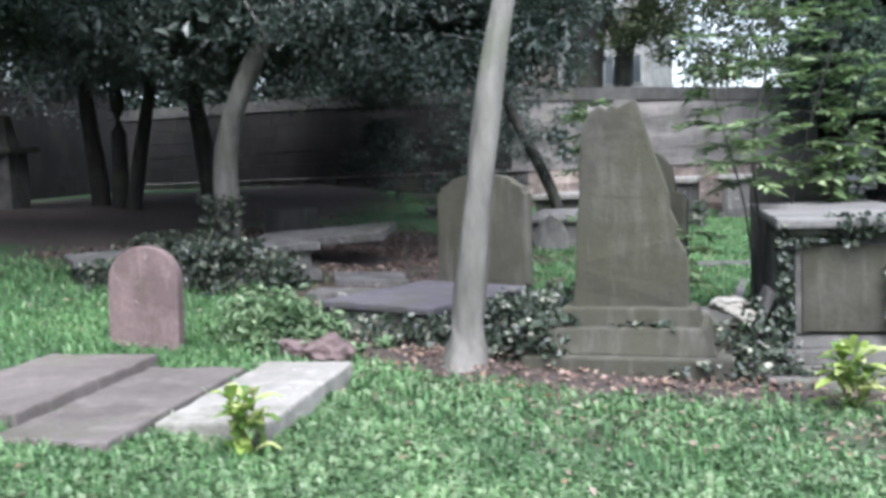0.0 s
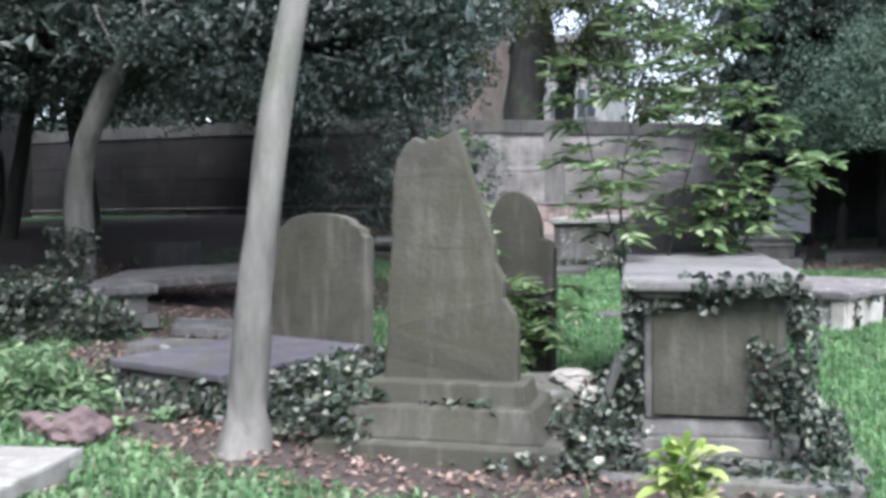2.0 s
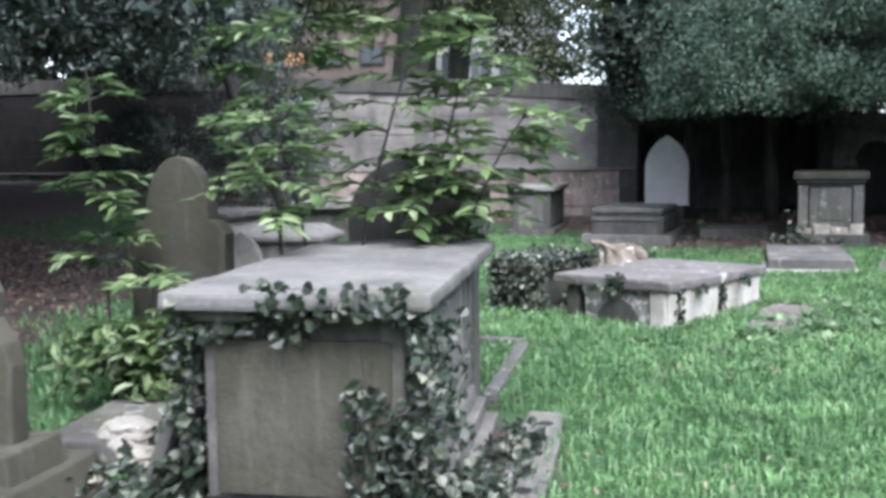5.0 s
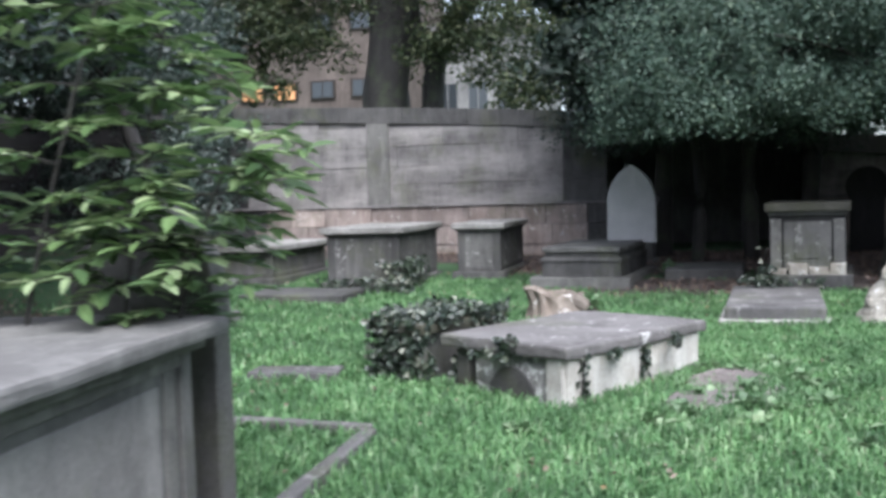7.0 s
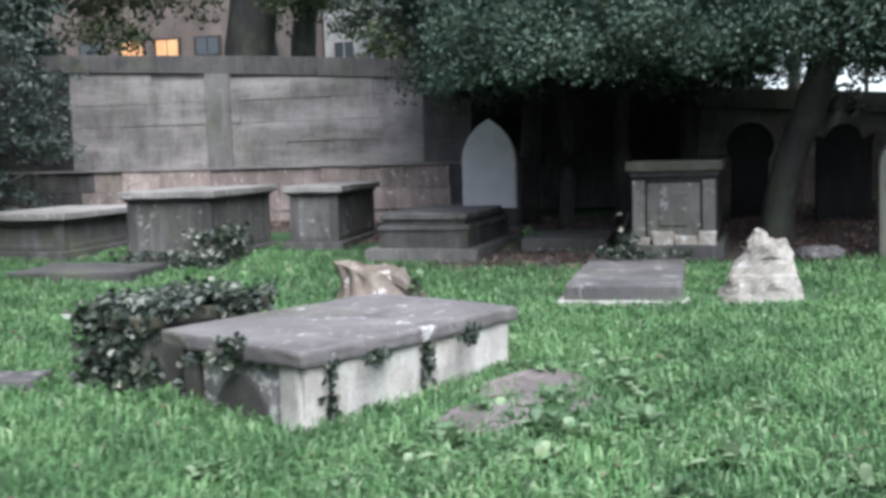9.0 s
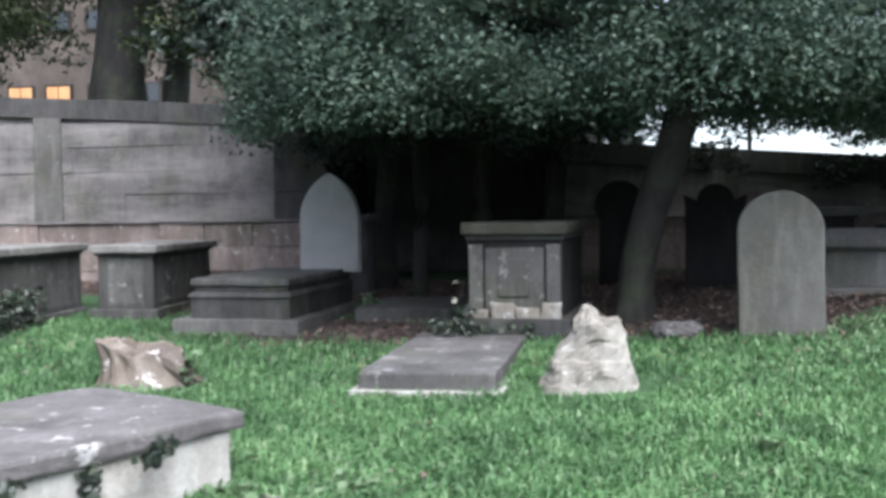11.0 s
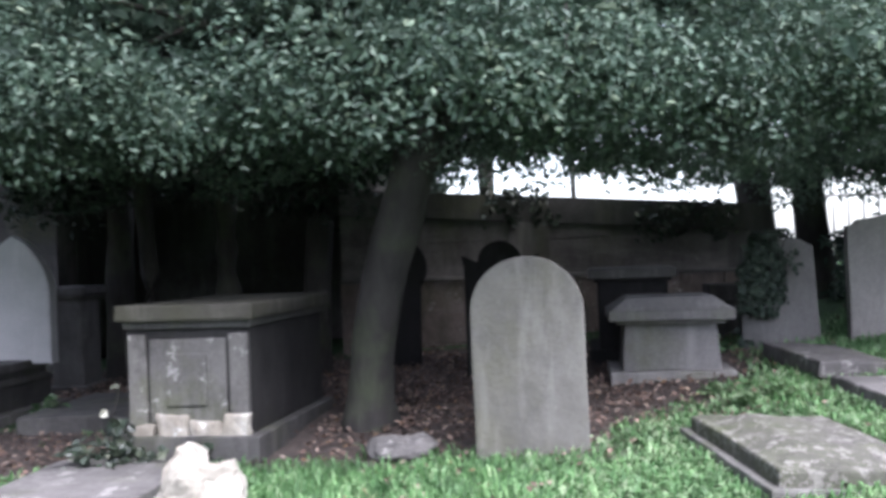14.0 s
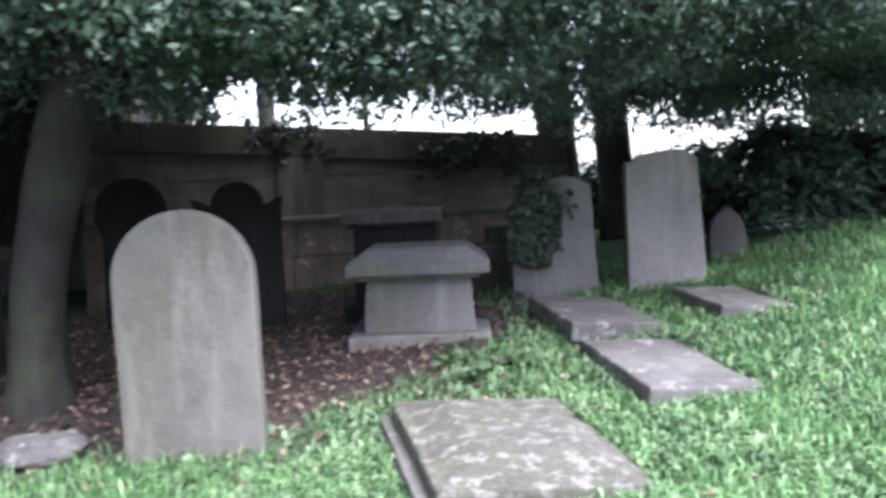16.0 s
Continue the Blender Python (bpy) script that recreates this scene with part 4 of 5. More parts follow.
rubble("pale stone fragment on ivy", -0.5, 6.62, 0.16, M_ROCK, 0.34, 0.5, 7)

# pedestal chest tomb beside the lawn
A1 = radians(7.5)
cx1, cy1 = -0.29 + 0.48 * math.cos(A1) - 1.06 * math.sin(A1), 6.47 + 0.48 * math.sin(A1) + 1.06 * math.cos(A1)
t = thing("pedestal_tomb", "grey pedestal tomb with moulded slab, half hidden by ivy", "tomb", cx1, cy1, 0.0, 7.5)
part("plinth", block(0.98, 2.14, 0.14, -0.08), M_GREY, t)
part("base_step", block(0.86, 2.02, 0.1, 0.06), M_GREY, t)
part("base_moulding", block(0.78, 1.94, 0.09, 0.158, bevel=0.02, taper=0.96), M_GREY, t)
part("body", block(0.68, 1.84, 0.66, 0.246), M_GREY, t)
for sx in (-1, 1):
    for sy in (-1, 1):
        part("corner_post", block(0.09, 0.09, 0.655, 0.25, jitter=0.002, x0=sx * 0.32, y0=sy * 0.9), M_GREY, t)
for sx in (-1, 1):
    part("side_panel", block(0.02, 1.42, 0.44, 0.36, bevel=0.006, jitter=0.002, x0=sx * 0.335), M_PANEL, t, "pale stained recessed panel")
    part("side_rail", block(0.05, 1.72, 0.09, 0.25, bevel=0.01, jitter=0.002, x0=sx * 0.335), M_GREY, t)
    for sy in (-1, 1):
        part("side_stile", block(0.04, 0.09, 0.5, 0.342, bevel=0.012, jitter=0.002, x0=sx * 0.332, y0=sy * 0.79), M_GREY, t)
    part("side_rail", block(0.05, 1.72, 0.06, 0.845, bevel=0.006, jitter=0.002, x0=sx * 0.335), M_GREY, t)
part("end_panel", block(0.64, 0.03, 0.56, 0.27, bevel=0.006, jitter=0.003, y0=-0.945), M_OLIVE, t)
part("cornice", block(0.82, 1.98, 0.05, 0.9, bevel=0.02), M_GREY, t)
part("top_slab", block(0.96, 2.12, 0.065, 0.948, bevel=0.022, jitter=0.008), M_PANEL, t)
keep_clear(-0.5, 0.75, 6.3, 8.9)

headstone("dark round-topped headstone behind the pedestal tomb", "round", -0.18, 8.97, 0.82, 1.44, 0.1, M_GREY, -9, 0, 0)
headstone("dark headstone with scrolled shoulders", "scroll", -1.39, 8.42, 0.62, 1.42, 0.11, M_OLIVE, -4, 1, 0)

# half-hidden tomb further back between the headstones
chest_tomb("low tomb with a pale slab top in the grass", -3.3, 13.7, 1.25, 0.9, 0.73, M_GREY, M_PANEL, 6, panel="none", foot=0.16, over=0.06, slab=0.16, hip=0.1, taper=0.97)
headstone("small dark pointed headstone before a pale slab", "gothic", -3.42, 12.95, 0.46, 0.5, 0.09, M_GREY, 4, 0, -3)

# stones around the pedestal tomb
ledger("grey slab behind the tall headstone", -1.05, 7.6, 0.8, 0.75, M_LEDGER, 10, 0.12, 0.16)
t = thing("railing_kerb", "worn stone kerb with empty railing sockets beside the tomb", "kerb", 0.74, 7.75, g(0.78, 7.8) - 0.09, 5)
part("kerb_stone", block(0.22, 2.3, 0.12, 0, bevel=0.015, jitter=0.008), M_GREY, t)
# Black discs on the kerb imitate the dark inside of empty sockets.
for k in range(8):
    bm = bmesh.new()
    bmesh.ops.create_cone(bm, cap_ends=True, segments=10, radius1=0.046, radius2=0.04, depth=0.014)
    bmesh.ops.translate(bm, vec=(0.01 * (k % 2), -1.0 + k * 0.27, 0.12), verts=bm.verts)
    part("socket", bm, M_BLACK, t, "black disc for the darkness inside a railing socket")
t = thing("front_kerb", "low worn kerb stone before the pedestal tomb", "kerb", 0.25, 6.18, g(0.25, 6.2) - 0.08, 6)
part("kerb_stone", block(1.25, 0.14, 0.14, 0, bevel=0.015, jitter=0.008), M_GREY, t)
t = thing("leaning_fragment", "thin broken stone leaning against the tomb", "stone")
t.matrix_world = pose(-0.52, 6.72, 0.06, 0, 20, 8)
part("stone_piece", block(0.05, 0.34, 0.5, 0, bevel=0.012, jitter=0.012), M_GREY, t)
rubble("grey broken stone among ivy", -0.42, 6.38, 0.26, M_GREY, None, 0.5, 9, 0.25)

# grave kerb at the edge of the lawn
t = thing("grave_kerb", "low mossy stone grave kerb around grass", "kerb", 0, 0, 0)
for (x0, y0, x1, y1) in ((0.14, 10.66, 0.27, 9.0), (0.14, 10.66, -0.75, 10.68), (-0.75, 10.68, -0.72, 9.1)):
    L = math.hypot(x1 - x0, y1 - y0)
    mx, my = (x0 + x1) / 2, (y0 + y1) / 2
    ob = part("kerb_stone", block(L, 0.09, 0.14, -0.08, bevel=0.015), M_LEDGER, t)
    ob.matrix_world = pose(mx, my, g(mx, my), 0, 0, math.degrees(math.atan2(y1 - y0, x1 - x0)))

# ---- middle of the lawn ----
LX, LY, LT = 1.04, 12.54, -28
t = thing("chest_tomb", "low chest tomb with flaking limewash and ivy strands", "tomb", LX, LY, g(LX, LY) - 0.06, LT)
footprints.append((LX, LY, 1.14, 1.66, LT))
part("side_slab", block(0.16, 1.6, 0.36, 0, bevel=0.02, jitter=0.016, x0=0.48), M_PALE, t)
part("body", block(0.72, 1.5, 0.35, 0, bevel=0.02, jitter=0.012, x0=0.06), M_PATCH, t)
part("front_pilaster", block(0.15, 0.12, 0.36, 0, bevel=0.02, jitter=0.014, x0=0.46, y0=-0.76), M_PALE, t)
part("front_slab", block(0.66, 0.08, 0.34, 0, bevel=0.015, jitter=0.012, x0=0.05, y0=-0.75), M_FLAKE, t)
part("corner_stone", block(0.12, 0.2, 0.33, 0, bevel=0.02, jitter=0.015, x0=-0.42, y0=-0.68), M_DARK, t)
part("back_stone", block(0.1, 1.1, 0.3, 0, bevel=0.02, jitter=0.015, x0=-0.42, y0=0.2), M_GREY, t)
arch = [(-0.22, 0.0), (0.22, 0.0), (0.2, 0.1), (0.13, 0.19), (0.05, 0.235), (-0.05, 0.235), (-0.13, 0.19), (-0.2, 0.1)]
bm = slab_outline(arch, 0.05, 0.008, 0.004)
bmesh.ops.translate(bm, vec=(0.07, -0.79, 0.02), verts=bm.verts)
part("arched_panel", bm, M_DARK, t, "dark arched stone panel")
part("top_slab", block(1.18, 1.7, 0.09, 0.345, bevel=0.02, jitter=0.014, seed=4), M_SPOT, t)
chest_tomb("low tomb smothered in ivy", -0.06, 12.6, 0.6, 1.0, 0.5, M_GREY, M_OLIVE, -24, panel="none", foot=0.0)
for k, (x, y, s, e) in enumerate(((2.15, 12.45, 0.6, 1.3), (1.95, 11.85, 0.5, 1.2), (2.42, 12.15, 0.3, 1.0))):
    rubble("broken flat stone half buried in weeds", x, y, s, M_BROWN, None, 0.13, 20 + k, 0.3, (0.8, e, 1), -16, "flat_stone")

# tree stump
def stump():
    x, y = 0.42, 15.2
    t = thing("tree_stump", "pale rotten tree stump with jagged top", "stump", x, y, g(x, y) - 0.04)
    bm = bmesh.new()
    rings = []
    n = 48
    for f in np.linspace(0, 1, 15):
        r = 0.23 + 0.12 * (1 - f) ** 3 + 0.02 * f ** 2
        ring = []
        for i in range(n):
            a = 2 * math.pi * i / n
            ca, sa = math.cos(a), math.sin(a)
            k = r * (1 + 0.16 * noise.noise(Vector((ca * 1.4, sa * 1.4, 2.0))) + 0.16 * noise.noise(Vector((ca * 5, sa * 5, f * 0.8))) + 0.05 * noise.noise(Vector((ca * 14, sa * 14, f * 2))))
            rim = 0.31 + 0.07 * noise.noise(Vector((ca * 1.5, sa * 1.5, 4.0))) + 0.04 * noise.noise(Vector((ca * 6, sa * 6, 7.0))) - 0.05 * ca
            ring.append(bm.verts.new((1.15 * k * ca - 0.09 * f ** 1.5, k * sa, rim * f)))
        rings.append(ring)
    for f in (0.75, 0.4, 0.12):
        ring = []
        for v in rings[14]:
            c = Vector((-0.09, 0, v.co.z))
            p = c + (v.co - c) * f
            p.z += 0.05 * noise.noise(p * 11) - 0.07 * (1 - f)
            ring.append(bm.verts.new(p))
        rings.append(ring)
    for a, b2 in zip(rings, rings[1:]):
        for i in range(n):
            bm.faces.new((a[i], a[(i + 1) % n], b2[(i + 1) % n], b2[i]))
    bm.faces.new(rings[-1])
    part("stump_wood", bm, M_WOOD, t)
    for pts, r0 in ((((0.08, -0.04, 0.24), (0.22, -0.06, 0.2), (0.36, -0.05, 0.08), (0.46, -0.03, -0.02)), 0.1), (((-0.12, -0.06, 0.16), (-0.26, -0.1, 0.06), (-0.36, -0.12, -0.02)), 0.08), (((0.02, -0.1, 0.18), (0.06, -0.26, 0.06), (0.07, -0.34, -0.02)), 0.09)):
        bm = bmesh.new()
        q = smooth_path(pts)
        tube(bm, q, np.linspace(r0, 0.035, len(q)), 9, 0.5)
        part("root", bm, M_WOOD, t)


stump()
keep_clear(0.05, 0.85, 14.95, 15.5)

# ---- tombs along the wall ----
tagged(chest_tomb("low grey chest tomb beside the wall", -4.15, 17.5, 1.15, 1.9, 0.84, M_DARK, M_PALESLAB, 2, taper=0.96), group="chest tombs along the wall")
tagged(chest_tomb("large grey chest tomb with pale panels", -2.45, 17.65, 1.12, 1.85, 1.05, M_DARK, M_PALESLAB, 2, body_material=M_SOOTY), group="chest tombs along the wall")
tagged(chest_tomb("narrow grey chest tomb by the wall", -1.28, 18.9, 0.74, 1.75, 1.04, M_DARK, M_PALESLAB, 2, body_material=M_SOOTY), group="chest tombs along the wall")
tagged(chest_tomb("sunken grey tomb at the wall", -6.0, 17.2, 1.2, 1.9, 0.7, M_GREY, M_LEDGER, 0, panel="none"), group="chest tombs along the wall")
ledger("mossy low slab before a chest tomb", -2.85, 15.95, 1.3, 0.9, M_DARK, 4, 0.12, 0.08)

t = thing("ledger_plinth", "dark stepped ledger plinth", "tomb", 0.33, 18.25, g(0.33, 18.0) - 0.1, -4)
part("lower_step", block(1.25, 2.05, 0.2, 0), M_GREY, t)
part("chest", block(1.0, 1.8, 0.2, 0.198), M_DARK, t)
part("moulding", block(1.05, 1.85, 0.05, 0.396, bevel=0.02, taper=0.96), M_DARK, t)
part("neck", block(0.94, 1.74, 0.06, 0.444, bevel=0.01), M_DARK, t)
part("top_slab", block(1.0, 1.8, 0.07, 0.502, bevel=0.018), M_GREY, t)
headstone("pale grey pointed-arch headstone", "gothic", 0.72, 18.9, 0.66, 1.05, 0.12, M_WHITE, -4, 0, 0, base=0.73, sink=0.02)
keep_clear(-0.4, 1.05, 17.2, 19.3)
ledger("dark low slab in shade beside the pedestal tomb", 1.72, 18.5, 0.95, 1.3, M_DARK, 0, 0.14, 0.1)

ledger("flat grey ledger slab on a pale kerb", 2.52, 15.8, 0.9, 2.0, M_LEDGER, -1.5, 0.16, 0.12, rim=M_PALE)
rock_left, rock_right, steps = (-0.34, -0.285, -0.26, -0.2, -0.125, -0.075, -0.05), (0.33, 0.3, 0.265, 0.255, 0.24, 0.19, 0.15), (0.0, 0.2, 0.42, 0.57, 0.73, 0.86, 1.0)
bm = bmesh.new()
rings = []
for f in np.linspace(0, 1, 22):
    a, c = np.interp(f, steps, rock_left), np.interp(f, steps, rock_right)
    ring = []
    for k in range(44):
        q = 2 * math.pi * k / 44
        sq = 1 / max(abs(math.cos(q)), abs(math.sin(q))) ** 0.35
        p = Vector(((a + c) / 2 + (c - a) / 2 * math.cos(q) * sq, (0.2 - 0.12 * f) * math.sin(q) * sq + 0.05 * f, 0.58 * f - 0.04))
        p.z -= 0.06 * math.exp(-((p.x - 0.06) / 0.025) ** 2) * max(f - 0.8, 0) / 0.2 + 0.05 * max(f - 0.9, 0) / 0.1 * max(p.x, 0) / 0.1
        p += noise.noise_vector(p * 6) * 0.03 + noise.noise_vector(p * 15) * 0.018 + noise.noise_vector(p * 33) * 0.007 + (noise.cell_vector(p * 9) - Vector((0.5, 0.5, 0.5))) * 0.02
        ring.append(bm.verts.new(p))
    rings.append(ring)
for r0, r1 in zip(rings, rings[1:]):
    for k in range(44):
        bm.faces.new((r0[k], r0[(k + 1) % 44], r1[(k + 1) % 44], r1[k]))
bm.faces.new(rings[-1])
bm.faces.new(rings[0][::-1])
rk = link_mesh("standing_rock", bm, M_ROCK)
rk.matrix_world = pose(3.53, 14.98, g(3.53, 14.98) - 0.02)
tagged(rk, "jagged pale limestone rock standing in grass", "stone")

keep_clear(3.25, 3.95, 14.7, 15.1)

t = thing("pedestal_tomb", "sooty pedestal tomb with carved panel, pale patches and shade-black sides", "tomb", 2.95, 17.64, 0.262, -5)
part("plinth", block(0.94, 1.66, 0.28, -0.1), M_DARK, t)
# Black body colour imitates the canopy's shade on the tomb's sides.
part("body", block(0.8, 1.5, 0.66, 0.178), M_BLACK, t)
part("end_panel", block(0.5, 0.03, 0.52, 0.25, bevel=0.008, y0=-0.757), M_SOOTY, t)
part("carved_oval", block(0.26, 0.03, 0.32, 0.36, bevel=0.04, jitter=0.006, y0=-0.775), M_SOOTY, t)
for sx in (-1, 1):
    part("corner_post", block(0.12, 0.06, 0.6, 0.2, jitter=0.003, x0=sx * 0.33, y0=-0.745), M_SOOTY, t)
for k, (u, w, h) in enumerate(((-0.3, 0.16, 0.09), (-0.1, 0.22, 0.14), (0.12, 0.2, 0.11), (0.31, 0.17, 0.15))):
    part("pale_base_stone", block(w, 0.06, h, 0.16, bevel=0.02, jitter=0.022, cell=0.05, seed=k * 3.3, x0=u, y0=-0.77), M_ROCK, t, "flaked pale base stone")
part("cornice", block(0.84, 1.56, 0.05, 0.835, bevel=0.015), M_DARK, t)
part("top_slab", block(0.9, 1.66, 0.1, 0.883, bevel=0.02), M_OLIVE, t)
keep_clear(2.5, 3.55, 16.8, 18.5)

chest_tomb("narrow pale pedestal tomb behind the pointed headstone", 0.78, 19.85, 0.42, 0.5, 1.32, M_GREY, M_LEDGER, 0, panel="none", foot=0.1, over=0.05)
ledger("low broken kerb stones beside an ivied tomb", -1.05, 12.1, 0.7, 0.3, M_LEDGER, 12, 0.1, 0.05)
headstone("black round-topped headstone in shade", "disc", 3.8, 19.9, 0.56, 1.18, 0.1, M_BLACK, 0, 1, 0)
headstone("black headstone with eared shoulders", "ears", 4.78, 19.15, 0.6, 1.1, 0.1, M_BLACK, 0, 0, 0)
headstone("tall greenish-grey round-topped headstone", "round", 4.98, 16.55, 0.64, 1.14, 0.1, M_GREEN, -3, -0.5, 0, base=0.33)
rubble("flat pale stone beside the round-topped headstone", 4.2, 16.75, 0.34, M_LEDGER, None, 0.45, 5, 0.25)

chest_tomb("grey chest tomb with tapered sides and hipped slab", 6.05, 18.58, 0.9, 0.8, 1.13, M_PANEL, M_PANEL, -3, taper=0.93, over=0.085, foot=0.1, panel="none", slab=0.17, hip=0.09)
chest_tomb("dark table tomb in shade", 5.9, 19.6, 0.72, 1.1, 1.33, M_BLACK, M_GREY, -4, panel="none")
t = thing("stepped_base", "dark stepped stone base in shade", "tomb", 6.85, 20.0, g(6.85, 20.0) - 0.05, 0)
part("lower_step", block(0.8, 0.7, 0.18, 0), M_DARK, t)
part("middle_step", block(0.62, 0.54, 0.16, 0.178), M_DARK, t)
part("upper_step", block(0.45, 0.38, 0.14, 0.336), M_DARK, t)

ledger("raised mossy ledger slab on a kerb", 6.34, 16.06, 0.8, 1.22, M_MOSSY, 8, 0.13, 0.09, 2, 4, rim=M_GREY, cope=0.06)
ledger("flat grey ledger slab in the grass", 7.23, 16.95, 0.55, 1.1, M_LEDGER, 6, 0.1, 0.06, 2, 4)
ledger("raised grey ledger slab before an ivied headstone", 7.1, 18.15, 0.56, 1.0, M_LEDGER, 7, 0.12, 0.1, 2, 4)
ledger("small flat grey slab in grass", 7.97, 18.12, 0.5, 0.78, M_LEDGER, 8, 0.1, 0.06, 2, 4)
headstone("grey headstone half covered by ivy", "worn", 7.03, 19.1, 0.62, 0.86, 0.11, M_PANEL, -3, 0, 0)
headstone("tall grey headstone with worn sloping shoulders", "worn", 7.79, 18.9, 0.55, 0.96, 0.11, M_PANEL, -3, -1, 0)
headstone("small dark headstone beside a bush", "gothic", 8.42, 19.5, 0.28, 0.4, 0.08, M_DARK, -5, 0, 0)

# ---- fence by the street ----
t = thing("fence", "pale metal railings by the street", "fence", 11.5, 24.5, 0)
for k in range(26):
    x = -2.5 + k * 0.2
    part("post", block(0.025, 0.025, 1.0, g(11.5 + x, 24.5) - 0.05, bevel=0.004, jitter=0, x0=x), M_RENDER, t)
part("rail", block(5.2, 0.03, 0.04, g(11.5, 24.5) + 0.85, bevel=0.005, jitter=0), M_RENDER, t)
part("rail", block(5.2, 0.03, 0.04, g(11.5, 24.5) + 0.12, bevel=0.005, jitter=0), M_RENDER, t)

# ---- ivy ----
UP, FRONT, RIGHT = (0, -0.3, 1), (0, -1, 0.3), (1, -0.3, 0.3)
ivy("ivy spilling over the low tomb under the trees", [((-5.0, 8.1, 0.52), (0.3, 0.3, 0.22), FRONT), ((-5.45, 7.65, 0.54), (0.3, 0.3, 0.24), FRONT), ((-5.95, 7.15, 0.5), (0.3, 0.3, 0.22), FRONT), ((-5.6, 7.95, 0.75), (0.45, 0.4, 0.04), UP), ((-6.75, 10.0, 0.75), (0.25, 0.2, 0.45), FRONT), ((-7.0, 9.2, 0.6), (0.5, 0.5, 0.2), UP)], 700, 0.06, 21)
ivy("ivy carpet around the low slate tomb", [((-2.9, 6.36, 0.24), (0.85, 0.16, 0.14), FRONT), ((-1.95, 6.4, 0.28), (0.42, 0.4, 0.16), UP), ((-2.1, 6.9, 0.36), (0.3, 0.5, 0.08), UP), ((-3.7, 6.7, 0.3), (0.3, 0.35, 0.12), UP)], 800, 0.055, 22)
ivy("ivy trailing over the steps of the tall headstone", [((-1.78, 6.1, 0.25), (0.2, 0.18, 0.12), UP), ((-1.2, 6.2, 0.35), (0.3, 0.06, 0.03), UP), ((-0.55, 6.55, 0.2), (0.3, 0.35, 0.12), UP), ((-0.62, 6.15, 0.1), (0.3, 0.2, 0.08), UP), ((-1.75, 6.45, 0.35), (0.22, 0.3, 0.22), FRONT)], 500, 0.05, 23)
c1, s1 = math.cos(A1), math.sin(A1)


def on_tomb(u, v, z):
    return (cx1 + u * c1 - v * s1, cy1 + u * s1 + v * c1, z)


ivy("dark ivy hanging from the slab of the pedestal tomb", [(on_tomb(0.12, -1.04, 0.98), (0.32, 0.08, 0.05), FRONT), (on_tomb(0.05, -1.0, 0.88), (0.42, 0.06, 0.05), FRONT), (on_tomb(0.36, -1.0, 0.6), (0.1, 0.1, 0.34), FRONT), (on_tomb(0.44, -0.85, 0.5), (0.1, 0.25, 0.45), RIGHT), (on_tomb(0.5, -0.9, 0.12), (0.18, 0.3, 0.14), RIGHT), (on_tomb(-0.42, -0.95, 0.6), (0.05, 0.12, 0.4), FRONT), (on_tomb(0.56, -0.1, 0.05), (0.12, 0.8, 0.08), UP), (on_tomb(0.57, -0.75, 0.12), (0.1, 0.35, 0.12), UP), (on_tomb(0.3, -1.02, 0.45), (0.13, 0.06, 0.4), FRONT), (on_tomb(-0.55, -0.8, 0.25), (0.12, 0.35, 0.22), FRONT)], 900, 0.043, 24)
ivy("ivy and dead leaves before the pedestal tomb", [((0.2, 6.3, 0.06), (0.7, 0.16, 0.05), UP), ((-0.35, 6.45, 0.12), (0.2, 0.35, 0.1), UP)], 450, 0.05, 25)
ivy("dense ivy covering the low tomb", [((-0.36, 12.22, 0.28), (0.14, 0.1, 0.25), FRONT), ((-0.1, 12.1, 0.28), (0.16, 0.1, 0.25), FRONT), ((-0.12, 12.4, 0.53), (0.34, 0.3, 0.05), UP), ((0.08, 12.8, 0.53), (0.34, 0.32, 0.06), UP), ((0.32, 12.75, 0.42), (0.1, 0.25, 0.14), RIGHT), ((-0.35, 12.6, 0.3), (0.1, 0.3, 0.22), (-1, 0, 0.3))], 1100, 0.05, 26)
a2 = radians(LT)


def on_lime(u, v, z):
    return (LX + u * math.cos(a2) - v * math.sin(a2), LY + u * math.sin(a2) + v * math.cos(a2), z)


ivy("ivy strands on the limewashed tomb", [(on_lime(0.58, -0.66, 0.24), (0.035, 0.05, 0.15), RIGHT), (on_lime(0.59, -0.3, 0.35), (0.04, 0.25, 0.03), RIGHT), (on_lime(0.58, 0.05, 0.24), (0.035, 0.04, 0.16), RIGHT), (on_lime(0.59, 0.45, 0.36), (0.04, 0.3, 0.03), RIGHT), (on_lime(0.1, -0.84, 0.35), (0.3, 0.04, 0.03), FRONT), (on_lime(0.1, -0.87, 0.44), (0.1, 0.04, 0.03), FRONT), (on_lime(-0.5, -0.74, 0.14), (0.05, 0.06, 0.12), FRONT)], 750, 0.05, 27)
ivy("ivy and weeds at the side of a chest tomb", [((-1.95, 16.75, 0.5), (0.3, 0.1, 0.12), FRONT), ((-1.83, 17.1, 0.45), (0.08, 0.4, 0.2), RIGHT), ((-2.3, 16.5, 0.34), (0.6, 0.2, 0.08), UP)], 420, 0.06, 28)
ivy("ivy climbing the sooty pedestal tomb", [((2.46, 16.88, 0.5), (0.1, 0.12, 0.26), FRONT), ((2.36, 16.7, 0.34), (0.22, 0.2, 0.1), UP), ((2.75, 16.72, 0.33), (0.3, 0.08, 0.07), FRONT)], 500, 0.055, 29)
